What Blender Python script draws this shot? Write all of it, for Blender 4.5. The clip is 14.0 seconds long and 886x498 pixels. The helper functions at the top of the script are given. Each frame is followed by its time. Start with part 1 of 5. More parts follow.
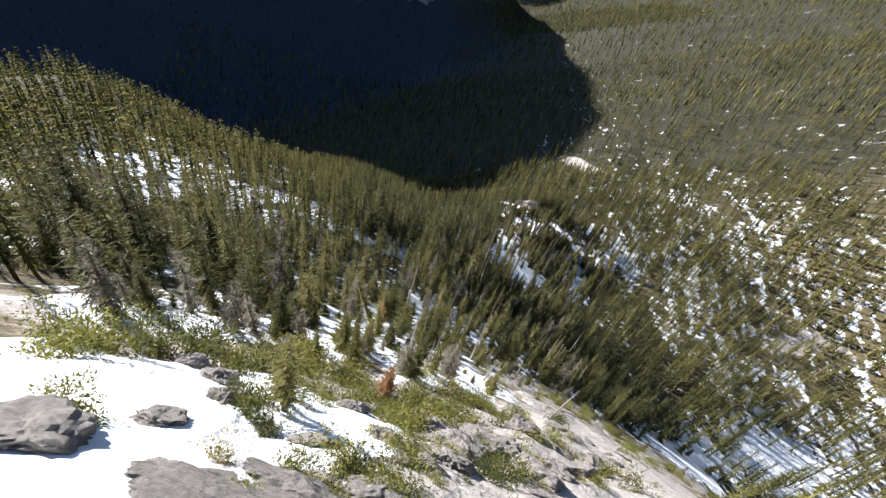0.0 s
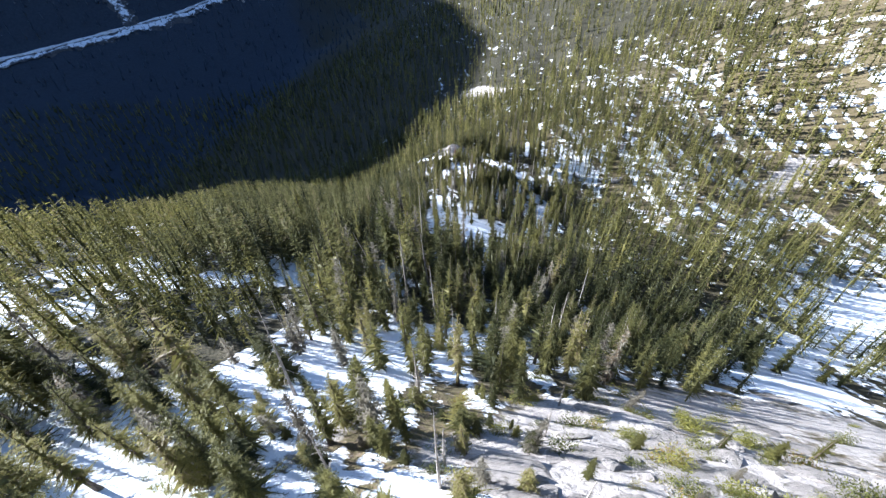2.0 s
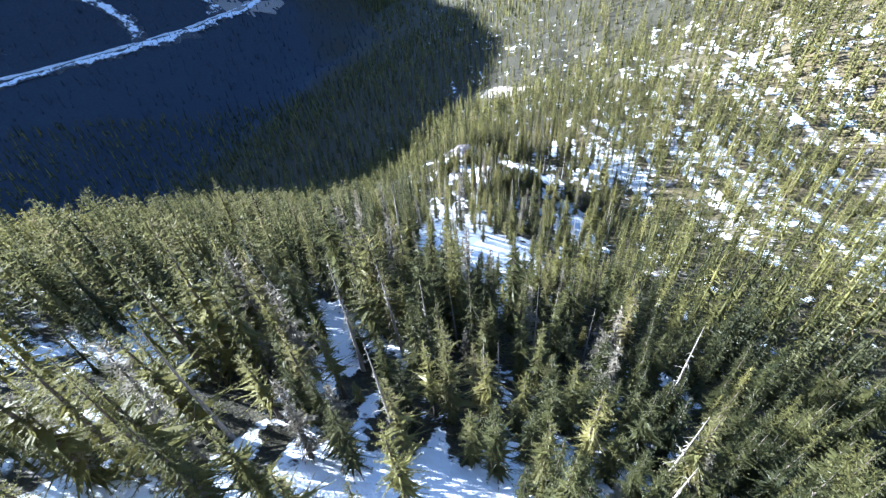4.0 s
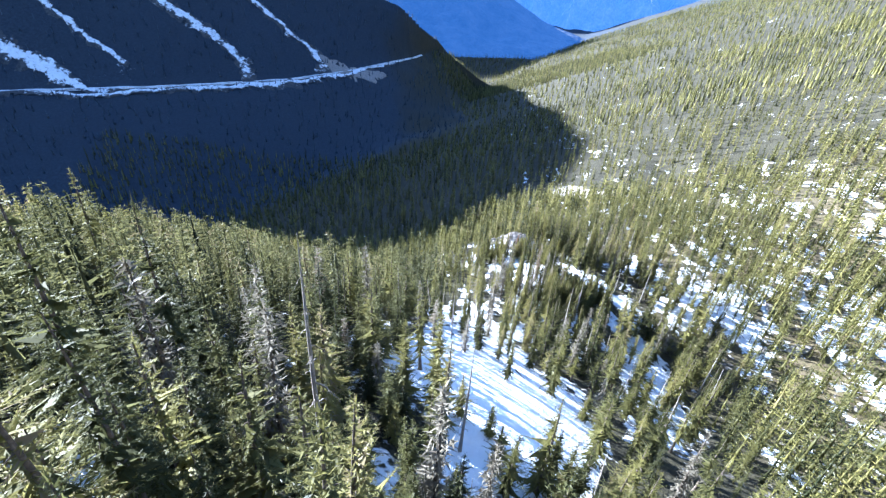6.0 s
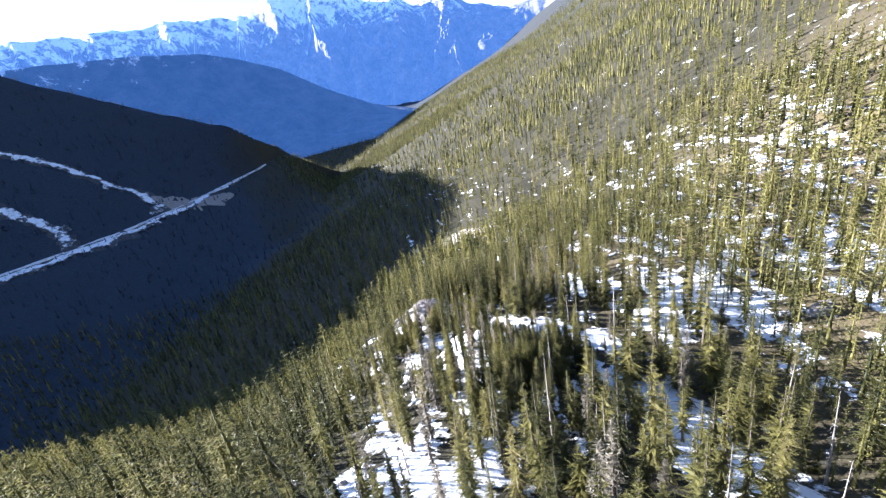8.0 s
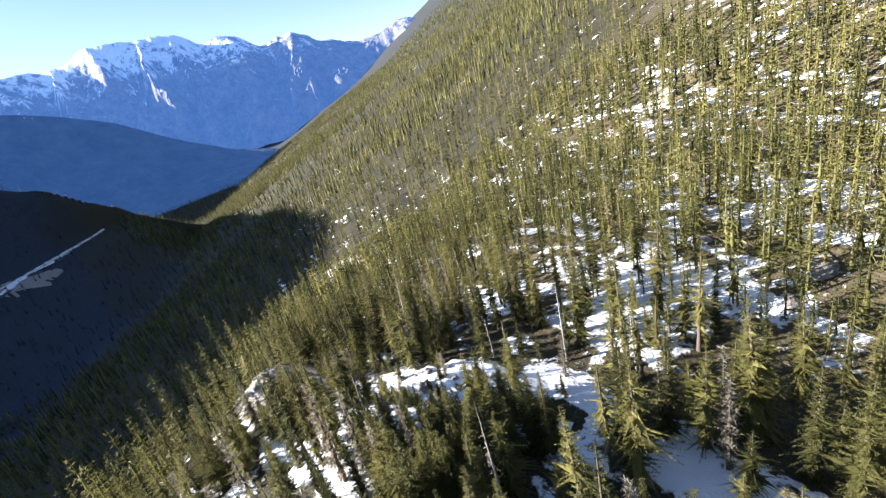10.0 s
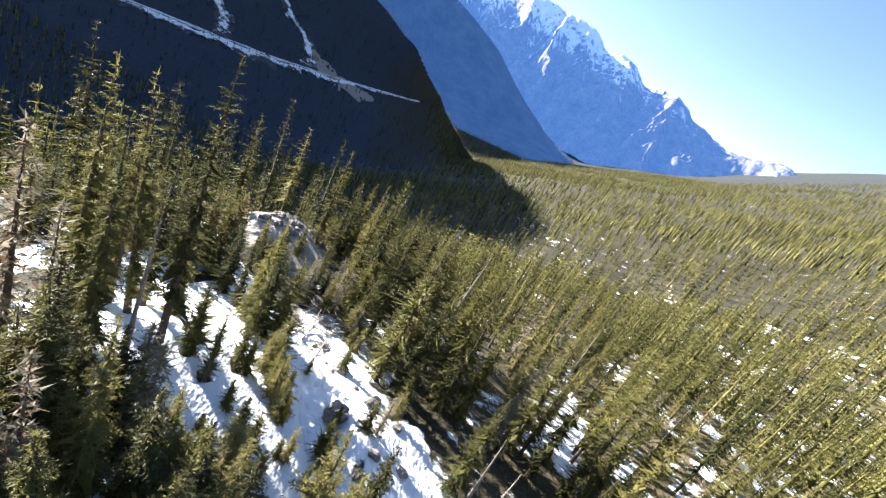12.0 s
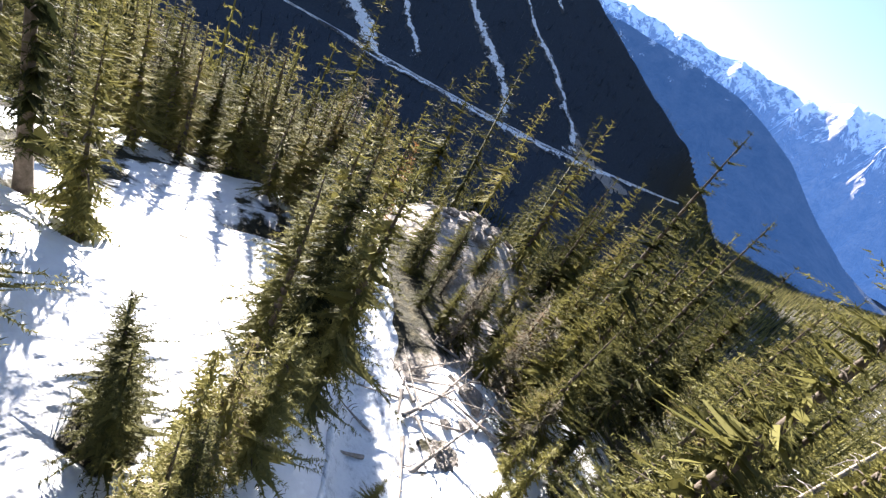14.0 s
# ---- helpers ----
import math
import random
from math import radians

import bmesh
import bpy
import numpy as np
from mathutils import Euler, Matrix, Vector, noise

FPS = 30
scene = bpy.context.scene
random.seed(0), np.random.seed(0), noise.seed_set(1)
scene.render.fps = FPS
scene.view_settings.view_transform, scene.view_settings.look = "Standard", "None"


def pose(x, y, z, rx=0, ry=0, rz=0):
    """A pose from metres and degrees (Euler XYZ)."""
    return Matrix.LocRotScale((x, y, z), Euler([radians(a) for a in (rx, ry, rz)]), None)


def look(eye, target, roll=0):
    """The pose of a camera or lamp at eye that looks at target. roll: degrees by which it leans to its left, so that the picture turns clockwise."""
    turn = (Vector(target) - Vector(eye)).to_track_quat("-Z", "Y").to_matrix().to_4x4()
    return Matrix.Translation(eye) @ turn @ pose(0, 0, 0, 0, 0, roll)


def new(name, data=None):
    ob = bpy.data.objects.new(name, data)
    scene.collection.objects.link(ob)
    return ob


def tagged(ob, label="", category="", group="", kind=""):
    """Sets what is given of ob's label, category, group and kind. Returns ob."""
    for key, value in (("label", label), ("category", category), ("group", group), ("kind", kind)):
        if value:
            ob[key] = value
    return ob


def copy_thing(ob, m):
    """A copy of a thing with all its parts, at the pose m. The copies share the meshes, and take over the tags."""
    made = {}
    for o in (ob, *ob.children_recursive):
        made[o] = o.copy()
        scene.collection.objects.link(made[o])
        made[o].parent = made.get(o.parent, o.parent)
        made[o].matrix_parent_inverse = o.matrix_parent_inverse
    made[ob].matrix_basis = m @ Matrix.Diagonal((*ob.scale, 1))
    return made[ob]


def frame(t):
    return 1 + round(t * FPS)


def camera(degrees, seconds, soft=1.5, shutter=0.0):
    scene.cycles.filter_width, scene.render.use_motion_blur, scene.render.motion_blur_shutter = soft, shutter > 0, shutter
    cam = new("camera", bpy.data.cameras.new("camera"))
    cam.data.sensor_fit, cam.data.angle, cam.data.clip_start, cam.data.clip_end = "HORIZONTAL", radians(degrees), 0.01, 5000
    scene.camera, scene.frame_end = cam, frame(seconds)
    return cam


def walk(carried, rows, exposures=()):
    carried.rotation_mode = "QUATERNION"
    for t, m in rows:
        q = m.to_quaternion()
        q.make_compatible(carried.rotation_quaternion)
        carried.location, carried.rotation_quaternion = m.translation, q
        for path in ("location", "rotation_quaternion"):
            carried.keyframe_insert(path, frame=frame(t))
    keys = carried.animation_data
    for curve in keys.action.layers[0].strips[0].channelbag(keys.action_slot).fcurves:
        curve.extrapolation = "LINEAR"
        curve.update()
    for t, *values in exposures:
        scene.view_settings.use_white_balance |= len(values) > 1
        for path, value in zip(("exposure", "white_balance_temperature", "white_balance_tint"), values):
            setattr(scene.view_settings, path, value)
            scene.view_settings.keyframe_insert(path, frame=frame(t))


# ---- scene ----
cam = camera(87.3, 14.0, soft=1.3)
# seconds, eye in metres, turn in degrees
PATH = [
    (0.0, -0.00, 0.00, 300.00, 46.73, -11.25, -0.04),
    (0.5, 3.09, 7.55, 293.19, 46.39, -8.37, -5.21),
    (1.0, 6.22, 14.98, 286.42, 46.25, -5.00, -11.21),
    (1.5, 9.54, 22.01, 279.54, 45.93, -1.00, -16.75),
    (2.0, 13.10, 28.73, 272.49, 45.63, 2.34, -20.65),
    (2.2, 14.58, 31.38, 269.68, 45.53, 3.13, -21.41),
    (4.3, 28.93, 60.92, 241.98, 49.04, 4.14, -18.33),
    (4.5, 30.35, 63.77, 239.56, 50.62, 3.71, -17.66),
    (5.0, 33.95, 70.96, 233.76, 54.79, 1.87, -14.86),
    (5.5, 37.45, 78.60, 228.48, 57.63, -1.15, -9.99),
    (6.0, 40.58, 86.82, 223.62, 58.25, -3.18, -6.15),
    (6.5, 43.38, 95.13, 218.87, 58.48, -3.82, -4.86),
    (7.0, 45.91, 103.41, 214.16, 60.79, -1.39, -8.31),
    (7.5, 48.45, 111.41, 209.61, 64.17, 3.93, -15.92),
    (8.0, 51.39, 119.12, 205.22, 66.48, 10.21, -26.63),
    (8.5, 54.98, 126.56, 200.88, 65.79, 15.93, -37.80),
    (8.7, 56.58, 129.42, 199.17, 65.03, 17.79, -41.93),
    (10.8, 77.38, 153.33, 182.35, 69.09, 9.14, -43.61),
    (11.0, 79.22, 155.00, 181.12, 70.10, 2.67, -37.02),
    (11.5, 83.65, 158.84, 178.30, 68.70, -14.57, -18.95),
    (12.0, 87.29, 162.53, 175.40, 65.69, -25.47, -1.57),
    (12.5, 89.78, 166.50, 172.69, 63.14, -30.65, 12.53),
    (13.0, 90.86, 171.01, 169.84, 60.91, -34.50, 25.29),
    (13.5, 90.53, 175.74, 166.86, 57.40, -35.11, 34.77),
    (14.0, 89.50, 180.22, 163.78, 61.07, -26.33, 32.51),
]
walk(cam, [(t, pose(x, y, z, rx, ry, rz)) for t, x, y, z, rx, ry, rz in PATH],
     [(0.0, 1.45, 5850, 13), (0.5, 1.74, 5700, 13), (1.0, 1.9, 5550, 13), (2.2, 2.2, 5300, 13), (4.3, 2.97, 5000, 12), (5.5, 3.15, 4950, 12), (6.5, 3.05, 5050, 15), (7.5, 2.88, 5350, 18), (8.7, 2.3, 5700, 19), (11.0, 2.15, 6050, 12), (11.5, 2.18, 6050, 12), (12.0, 2.5, 6100, 13), (12.5, 2.68, 5950, 14), (14.0, 2.52, 6300, 16)])

# ---- sky and sun ----
SUN_AZ, SUN_EL = -50.0, 20.5          # degrees from +y towards +x; height over the horizon
world = bpy.data.worlds.new("world")
scene.world = world
world.use_nodes = True
wt = world.node_tree
wt.nodes.clear()
sky = wt.nodes.new("ShaderNodeTexSky")
sky.sky_type = 'NISHITA'
sky.sun_disc = False
sky.sun_elevation = radians(SUN_EL)
sky.sun_rotation = radians(SUN_AZ)
sky.altitude = 1400
sky.air_density, sky.dust_density, sky.ozone_density = 1.0, 1.2, 1.5
w_bg = wt.nodes.new("ShaderNodeBackground")
w_bg.inputs["Strength"].default_value = 0.052
w_out = wt.nodes.new("ShaderNodeOutputWorld")
wt.links.new(sky.outputs[0], w_bg.inputs["Color"])
wt.links.new(w_bg.outputs[0], w_out.inputs["Surface"])

sun_data = bpy.data.lights.new("sun", 'SUN')
sun_data.energy = 5.0
sun_data.angle = radians(0.55)
sun_data.color = (1.0, 0.94, 0.83)
sun = new("sun", sun_data)
to_sun = Vector((math.sin(radians(SUN_AZ)) * math.cos(radians(SUN_EL)), math.cos(radians(SUN_AZ)) * math.cos(radians(SUN_EL)), math.sin(radians(SUN_EL))))
sun.matrix_world = look(tuple(to_sun * 600), (0, 0, 0))

# ---- materials ----
def material(name):
    m = bpy.data.materials.new(name)
    m.use_nodes = True
    m.node_tree.nodes.clear()
    return m, m.node_tree.nodes, m.node_tree.links


def nd(nodes, kind, **inputs):
    n = nodes.new(kind)
    for key, value in inputs.items():
        n.inputs[key.replace("_", " ")].default_value = value
    return n


def noise_tex(nodes, links, coord, scale, detail=4.0, rough=0.55):
    n = nd(nodes, "ShaderNodeTexNoise", Scale=scale, Detail=detail, Roughness=rough)
    links.new(coord, n.inputs["Vector"])
    return n.outputs["Fac"]


def ramp(nodes, links, fac, stops):
    r = nodes.new("ShaderNodeValToRGB")
    e = r.color_ramp.elements
    while len(e) < len(stops):
        e.new(0.5)
    for el, (p, c) in zip(e, stops):
        el.position, el.color = p, (*c, 1.0)
    links.new(fac, r.inputs["Fac"])
    return r.outputs["Color"]


def maths(nodes, links, op, a, b=None):
    n = nodes.new("ShaderNodeMath")
    n.operation = op
    for i, v in enumerate((a, b)):
        if v is None:
            continue
        if isinstance(v, (int, float)):
            n.inputs[i].default_value = v
        else:
            links.new(v, n.inputs[i])
    return n.outputs[0]


def mix_col(nodes, links, fac, a, b):
    n = nodes.new("ShaderNodeMix")
    n.data_type = 'RGBA'
    for sock, v in ((n.inputs[0], fac), (n.inputs[6], a), (n.inputs[7], b)):
        if isinstance(v, tuple):
            sock.default_value = (*v, 1.0)
        elif isinstance(v, float):
            sock.default_value = v
        else:
            links.new(v, sock)
    return n.outputs[2]


def finish(nodes, links, colour, rough, bump=None, bump_d=0.1, bump_s=0.6, spec=0.3, sss=None):
    p = nd(nodes, "ShaderNodeBsdfPrincipled", Roughness=0.8)
    p.inputs["Specular IOR Level"].default_value = spec
    if isinstance(colour, tuple):
        p.inputs["Base Color"].default_value = (*colour, 1.0)
    else:
        links.new(colour, p.inputs["Base Color"])
    if isinstance(rough, float):
        p.inputs["Roughness"].default_value = rough
    else:
        links.new(rough, p.inputs["Roughness"])
    if bump is not None:
        b = nd(nodes, "ShaderNodeBump", Strength=bump_s, Distance=bump_d)
        links.new(bump, b.inputs["Height"])
        links.new(b.outputs[0], p.inputs["Normal"])
    o = nodes.new("ShaderNodeOutputMaterial")
    links.new(p.outputs[0], o.inputs["Surface"])
    return p


def rock_colour(nodes, links, co):
    big = noise_tex(nodes, links, co, 0.35, 5.0)
    fine = noise_tex(nodes, links, co, 3.2, 9.0, 0.82)
    stretch = nodes.new("ShaderNodeMapping")
    stretch.inputs["Rotation"].default_value = (0.5, 0.25, 0.6)
    stretch.inputs["Scale"].default_value = (0.7, 0.9, 5.0)
    links.new(co, stretch.inputs["Vector"])
    seam = noise_tex(nodes, links, stretch.outputs[0], 1.3, 6.0, 0.7)
    a = ramp(nodes, links, big, [(0.3, (0.34, 0.305, 0.275)), (0.55, (0.52, 0.465, 0.42)), (0.75, (0.62, 0.55, 0.50))])
    b = ramp(nodes, links, fine, [(0.32, (0.13, 0.11, 0.095)), (0.48, (0.42, 0.38, 0.34)), (0.7, (0.62, 0.56, 0.51))])
    c = mix_col(nodes, links, 0.55, a, b)
    crack = ramp(nodes, links, seam, [(0.46, (1, 1, 1)), (0.49, (0, 0, 0)), (0.51, (0, 0, 0)), (0.54, (1, 1, 1))])
    c = mix_col(nodes, links, crack, mix_col(nodes, links, 0.35, c, (0.09, 0.075, 0.06)), c)
    return c, maths(nodes, links, 'ADD', maths(nodes, links, 'MULTIPLY', fine, 0.6), maths(nodes, links, 'MULTIPLY', seam, 0.3))


def ground_material():
    m, n, l = material("snow_rock_and_heath")
    co = nd(n, "ShaderNodeNewGeometry").outputs["Position"]
    att = n.new("ShaderNodeAttribute")
    att.attribute_name = "snow"
    atr = n.new("ShaderNodeAttribute")
    atr.attribute_name = "rock"
    fine = noise_tex(n, l, co, 0.9, 6.0, 0.65)
    mid = noise_tex(n, l, co, 0.22, 4.0, 0.6)
    brk = maths(n, l, 'ADD', maths(n, l, 'MULTIPLY', fine, 0.55), maths(n, l, 'MULTIPLY', mid, 0.75))
    s = maths(n, l, 'ADD', att.outputs["Fac"], maths(n, l, 'SUBTRACT', brk, 0.65))
    snow = ramp(n, l, s, [(0.47, (0, 0, 0)), (0.53, (1, 1, 1))])
    rc, _ = rock_colour(n, l, co)
    heath = ramp(n, l, noise_tex(n, l, co, 1.6, 7.0, 0.75), [(0.3, (0.04, 0.035, 0.02)), (0.42, (0.12, 0.10, 0.04)), (0.5, (0.20, 0.16, 0.08)), (0.58, (0.17, 0.115, 0.07)), (0.66, (0.34, 0.29, 0.23))])
    atl = n.new("ShaderNodeAttribute")
    atl.attribute_name = "litter_and_shade"
    duff = ramp(n, l, noise_tex(n, l, co, 2.2, 6.0, 0.7), [(0.3, (0.012, 0.012, 0.008)), (0.52, (0.036, 0.033, 0.018)), (0.72, (0.11, 0.092, 0.052))])
    heath = mix_col(n, l, atl.outputs["Fac"], heath, duff)
    # dark blue valley shade painted into the ground, mixed in where the mask exceeds 1
    navy_shade = ramp(n, l, noise_tex(n, l, co, 0.3, 6.0, 0.7), [(0.3, (0.018, 0.026, 0.038)), (0.7, (0.040, 0.052, 0.070))])
    heath = mix_col(n, l, maths(n, l, 'SUBTRACT', atl.outputs["Fac"], 1.0), heath, navy_shade)
    rr = maths(n, l, 'ADD', atr.outputs["Fac"], maths(n, l, 'SUBTRACT', brk, 0.65))
    rockmask = ramp(n, l, rr, [(0.42, (0, 0, 0)), (0.58, (1, 1, 1))])
    bare = mix_col(n, l, rockmask, heath, rc)
    snow_c = ramp(n, l, noise_tex(n, l, co, 0.5, 5.0, 0.6), [(0.3, (0.78, 0.79, 0.81)), (0.7, (0.86, 0.87, 0.88))])
    col = mix_col(n, l, snow, bare, snow_c)
    cups = nd(n, "ShaderNodeTexVoronoi", Scale=1.6)
    cups.feature = 'SMOOTH_F1'
    drawn = n.new("ShaderNodeMapping")
    drawn.inputs["Rotation"].default_value = (0, 0, 0.7)
    drawn.inputs["Scale"].default_value = (3.6, 1.5, 2.0)
    l.new(co, drawn.inputs["Vector"])
    l.new(drawn.outputs[0], cups.inputs["Vector"])
    soft = maths(n, l, 'ADD', noise_tex(n, l, co, 0.6, 5.0, 0.55), maths(n, l, 'MULTIPLY', cups.outputs["Distance"], 0.22))
    hgt = mix_col(n, l, snow, fine, maths(n, l, 'MULTIPLY', soft, 0.55))
    rgh = mix_col(n, l, snow, (0.9, 0.9, 0.9), (0.55, 0.55, 0.55))
    finish(n, l, col, rgh, hgt, 0.8, 0.6, 0.25)
    return m


def rock_material():
    m, n, l = material("grey_granite")
    co = nd(n, "ShaderNodeNewGeometry").outputs["Position"]
    c, f = rock_colour(n, l, co)
    lichen = ramp(n, l, noise_tex(n, l, co, 1.3, 5.0, 0.7), [(0.56, (0, 0, 0)), (0.68, (1, 1, 1))])
    c = mix_col(n, l, lichen, mix_col(n, l, 0.4, c, (0.10, 0.092, 0.085)), (0.085, 0.08, 0.055))
    finish(n, l, c, 0.88, f, 0.35, 0.9, 0.2)
    return m


def leaf_material(name, dark, light, brown, per_object):
    m, n, l = material(name)
    if per_object:
        r = n.new("ShaderNodeObjectInfo").outputs["Random"]
    else:
        a = n.new("ShaderNodeAttribute")
        a.attribute_name = "tint"
        r = a.outputs["Fac"]
    g = n.new("ShaderNodeNewGeometry")
    isl = g.outputs["Random Per Island"]
    v = maths(n, l, 'ADD', maths(n, l, 'MULTIPLY', r, 0.68), maths(n, l, 'MULTIPLY', isl, 0.32))
    c = ramp(n, l, v, [(0.08, dark), (0.5, tuple((x + y) / 2 for x, y in zip(dark, light))), (0.80, light), (0.93, brown)])
    d = n.new("ShaderNodeBsdfDiffuse")
    t = n.new("ShaderNodeBsdfTranslucent")
    l.new(c, d.inputs["Color"])
    l.new(c, t.inputs["Color"])
    gl = nd(n, "ShaderNodeBsdfGlossy", Roughness=0.45)
    gl.inputs["Color"].default_value = (0.25, 0.25, 0.25, 1)
    mx = nd(n, "ShaderNodeMixShader", Fac=0.38)
    l.new(d.outputs[0], mx.inputs[1])
    l.new(t.outputs[0], mx.inputs[2])
    m2 = nd(n, "ShaderNodeMixShader", Fac=0.04)
    l.new(mx.outputs[0], m2.inputs[1])
    l.new(gl.outputs[0], m2.inputs[2])
    o = n.new("ShaderNodeOutputMaterial")
    l.new(m2.outputs[0], o.inputs["Surface"])
    return m


def bark_material(name, a, b):
    m, n, l = material(name)
    co = nd(n, "ShaderNodeNewGeometry").outputs["Position"]
    f = noise_tex(n, l, co, 6.0, 5.0, 0.7)
    finish(n, l, ramp(n, l, f, [(0.3, a), (0.7, b)]), 0.9, f, 0.03, 0.7, 0.15)
    return m


def stream_material():
    m, n, l = material("white_water_and_ice")
    co = nd(n, "ShaderNodeNewGeometry").outputs["Position"]
    f = noise_tex(n, l, co, 1.4, 7.0, 0.7)
    c = ramp(n, l, f, [(0.27, (0.05, 0.055, 0.06)), (0.36, (0.42, 0.44, 0.47)), (0.44, (0.82, 0.84, 0.86))])
    r = ramp(n, l, f, [(0.4, (0.08, 0.08, 0.08)), (0.6, (0.6, 0.6, 0.6))])
    finish(n, l, c, r, f, 0.2, 0.8, 0.5)
    return m


def road_material():
    m, n, l = material("snowy_road")
    co = nd(n, "ShaderNodeNewGeometry").outputs["Position"]
    f = noise_tex(n, l, co, 0.06, 5.0, 0.65)
    c = ramp(n, l, f, [(0.36, (0.34, 0.33, 0.32)), (0.5, (0.70, 0.71, 0.73))])
    finish(n, l, c, 0.7, f, 0.3, 0.4)
    return m


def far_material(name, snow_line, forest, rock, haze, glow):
    m, n, l = material(name)
    co = nd(n, "ShaderNodeNewGeometry").outputs["Position"]
    sep = n.new("ShaderNodeSeparateXYZ")
    l.new(co, sep.inputs[0])
    f = noise_tex(n, l, co, 0.012, 8.0, 0.7)
    f2 = noise_tex(n, l, co, 0.004, 6.0, 0.65)
    h = maths(n, l, 'ADD', sep.outputs["Z"], maths(n, l, 'MULTIPLY', maths(n, l, 'SUBTRACT', f2, 0.5), 420.0))
    h = maths(n, l, 'MULTIPLY', maths(n, l, 'SUBTRACT', h, snow_line - 170.0), 1 / 400.0)
    st = n.new("ShaderNodeMapping")
    st.inputs["Scale"].default_value = (1.0, 1.0, 0.22)
    l.new(co, st.inputs["Vector"])
    gul = noise_tex(n, l, st.outputs[0], 0.02, 7.0, 0.72)
    sn = maths(n, l, 'MULTIPLY', maths(n, l, 'ADD', h, maths(n, l, 'MULTIPLY', maths(n, l, 'SUBTRACT', gul, 0.5), 3.6)), 0.62)
    low = maths(n, l, 'MULTIPLY', maths(n, l, 'SUBTRACT', snow_line - 120.0, sep.outputs["Z"]), 0.006)
    sn = maths(n, l, 'SUBTRACT', sn, maths(n, l, 'MAXIMUM', low, 0.0))
    sn = ramp(n, l, sn, [(0.40, (0, 0, 0)), (0.60, (1, 1, 1))])
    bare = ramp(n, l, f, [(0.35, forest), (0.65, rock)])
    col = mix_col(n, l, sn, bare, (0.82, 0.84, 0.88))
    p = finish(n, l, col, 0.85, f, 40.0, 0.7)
    # distance haze is added as a blue glow of the slopes themselves
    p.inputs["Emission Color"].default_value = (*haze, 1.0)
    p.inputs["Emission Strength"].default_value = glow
    return m


def snow_material():
    m, n, l = material("old_snow")
    co = nd(n, "ShaderNodeNewGeometry").outputs["Position"]
    f = noise_tex(n, l, co, 0.16, 7.0, 0.75)
    c = ramp(n, l, f, [(0.34, (0.42, 0.42, 0.42)), (0.46, (0.74, 0.76, 0.79)), (0.7, (0.86, 0.87, 0.89))])
    rim = n.new("ShaderNodeAttribute")
    rim.attribute_name = "rim"
    worn = maths(n, l, 'SUBTRACT', maths(n, l, 'ADD', f, noise_tex(n, l, co, 0.05, 4.0, 0.6)), maths(n, l, 'MULTIPLY', rim.outputs["Fac"], 0.42))
    lies = ramp(n, l, worn, [(0.76, (0, 0, 0)), (0.86, (1, 1, 1))])
    under = ramp(n, l, noise_tex(n, l, co, 0.3, 5.0, 0.7), [(0.35, (0.02, 0.026, 0.035)), (0.7, (0.09, 0.088, 0.085))])
    finish(n, l, mix_col(n, l, lies, under, c), 0.7, f, 0.4, 0.4)
    return m


MAT_GROUND = ground_material()
MAT_SNOW = snow_material()
MAT_ROCK = rock_material()
MAT_SPRUCE = leaf_material("spruce_needles", (0.030, 0.036, 0.015), (0.260, 0.238, 0.072), (0.25, 0.20, 0.115), True)
MAT_FOREST = leaf_material("forest_needles", (0.030, 0.036, 0.015), (0.260, 0.238, 0.072), (0.25, 0.20, 0.115), False)
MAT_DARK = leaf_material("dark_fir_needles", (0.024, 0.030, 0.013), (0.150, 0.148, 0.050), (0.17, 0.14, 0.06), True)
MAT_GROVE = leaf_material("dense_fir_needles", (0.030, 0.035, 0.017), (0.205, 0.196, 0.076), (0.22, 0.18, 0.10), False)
# needles with the valley's shade and blue haze put into their colour
MAT_SHADE = leaf_material("shade_blue_needles", (0.046, 0.062, 0.084), (0.088, 0.110, 0.142), (0.10, 0.112, 0.13), False)
MAT_WITHERED = leaf_material("withered_twigs", (0.13, 0.115, 0.085), (0.30, 0.27, 0.20), (0.22, 0.15, 0.09), True)
MAT_RUST = leaf_material("rust_needles", (0.24, 0.12, 0.05), (0.36, 0.20, 0.09), (0.34, 0.2, 0.1), True)
MAT_YELLOW = leaf_material("golden_leaves", (0.26, 0.20, 0.03), (0.40, 0.31, 0.05), (0.36, 0.24, 0.05), True)
MAT_SHRUB = leaf_material("heath_leaves", (0.06, 0.072, 0.022), (0.30, 0.285, 0.066), (0.28, 0.16, 0.06), True)
MAT_BARK = bark_material("grey_brown_bark", (0.06, 0.048, 0.038), (0.17, 0.14, 0.115))
MAT_DEAD = bark_material("bleached_dead_wood", (0.20, 0.175, 0.15), (0.42, 0.38, 0.34))
MAT_STREAM = stream_material()
MAT_ROAD = road_material()
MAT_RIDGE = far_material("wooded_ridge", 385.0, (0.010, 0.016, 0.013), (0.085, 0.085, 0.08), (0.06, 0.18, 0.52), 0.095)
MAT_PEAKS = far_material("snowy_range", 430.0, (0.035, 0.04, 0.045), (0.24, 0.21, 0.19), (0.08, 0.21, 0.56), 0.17)

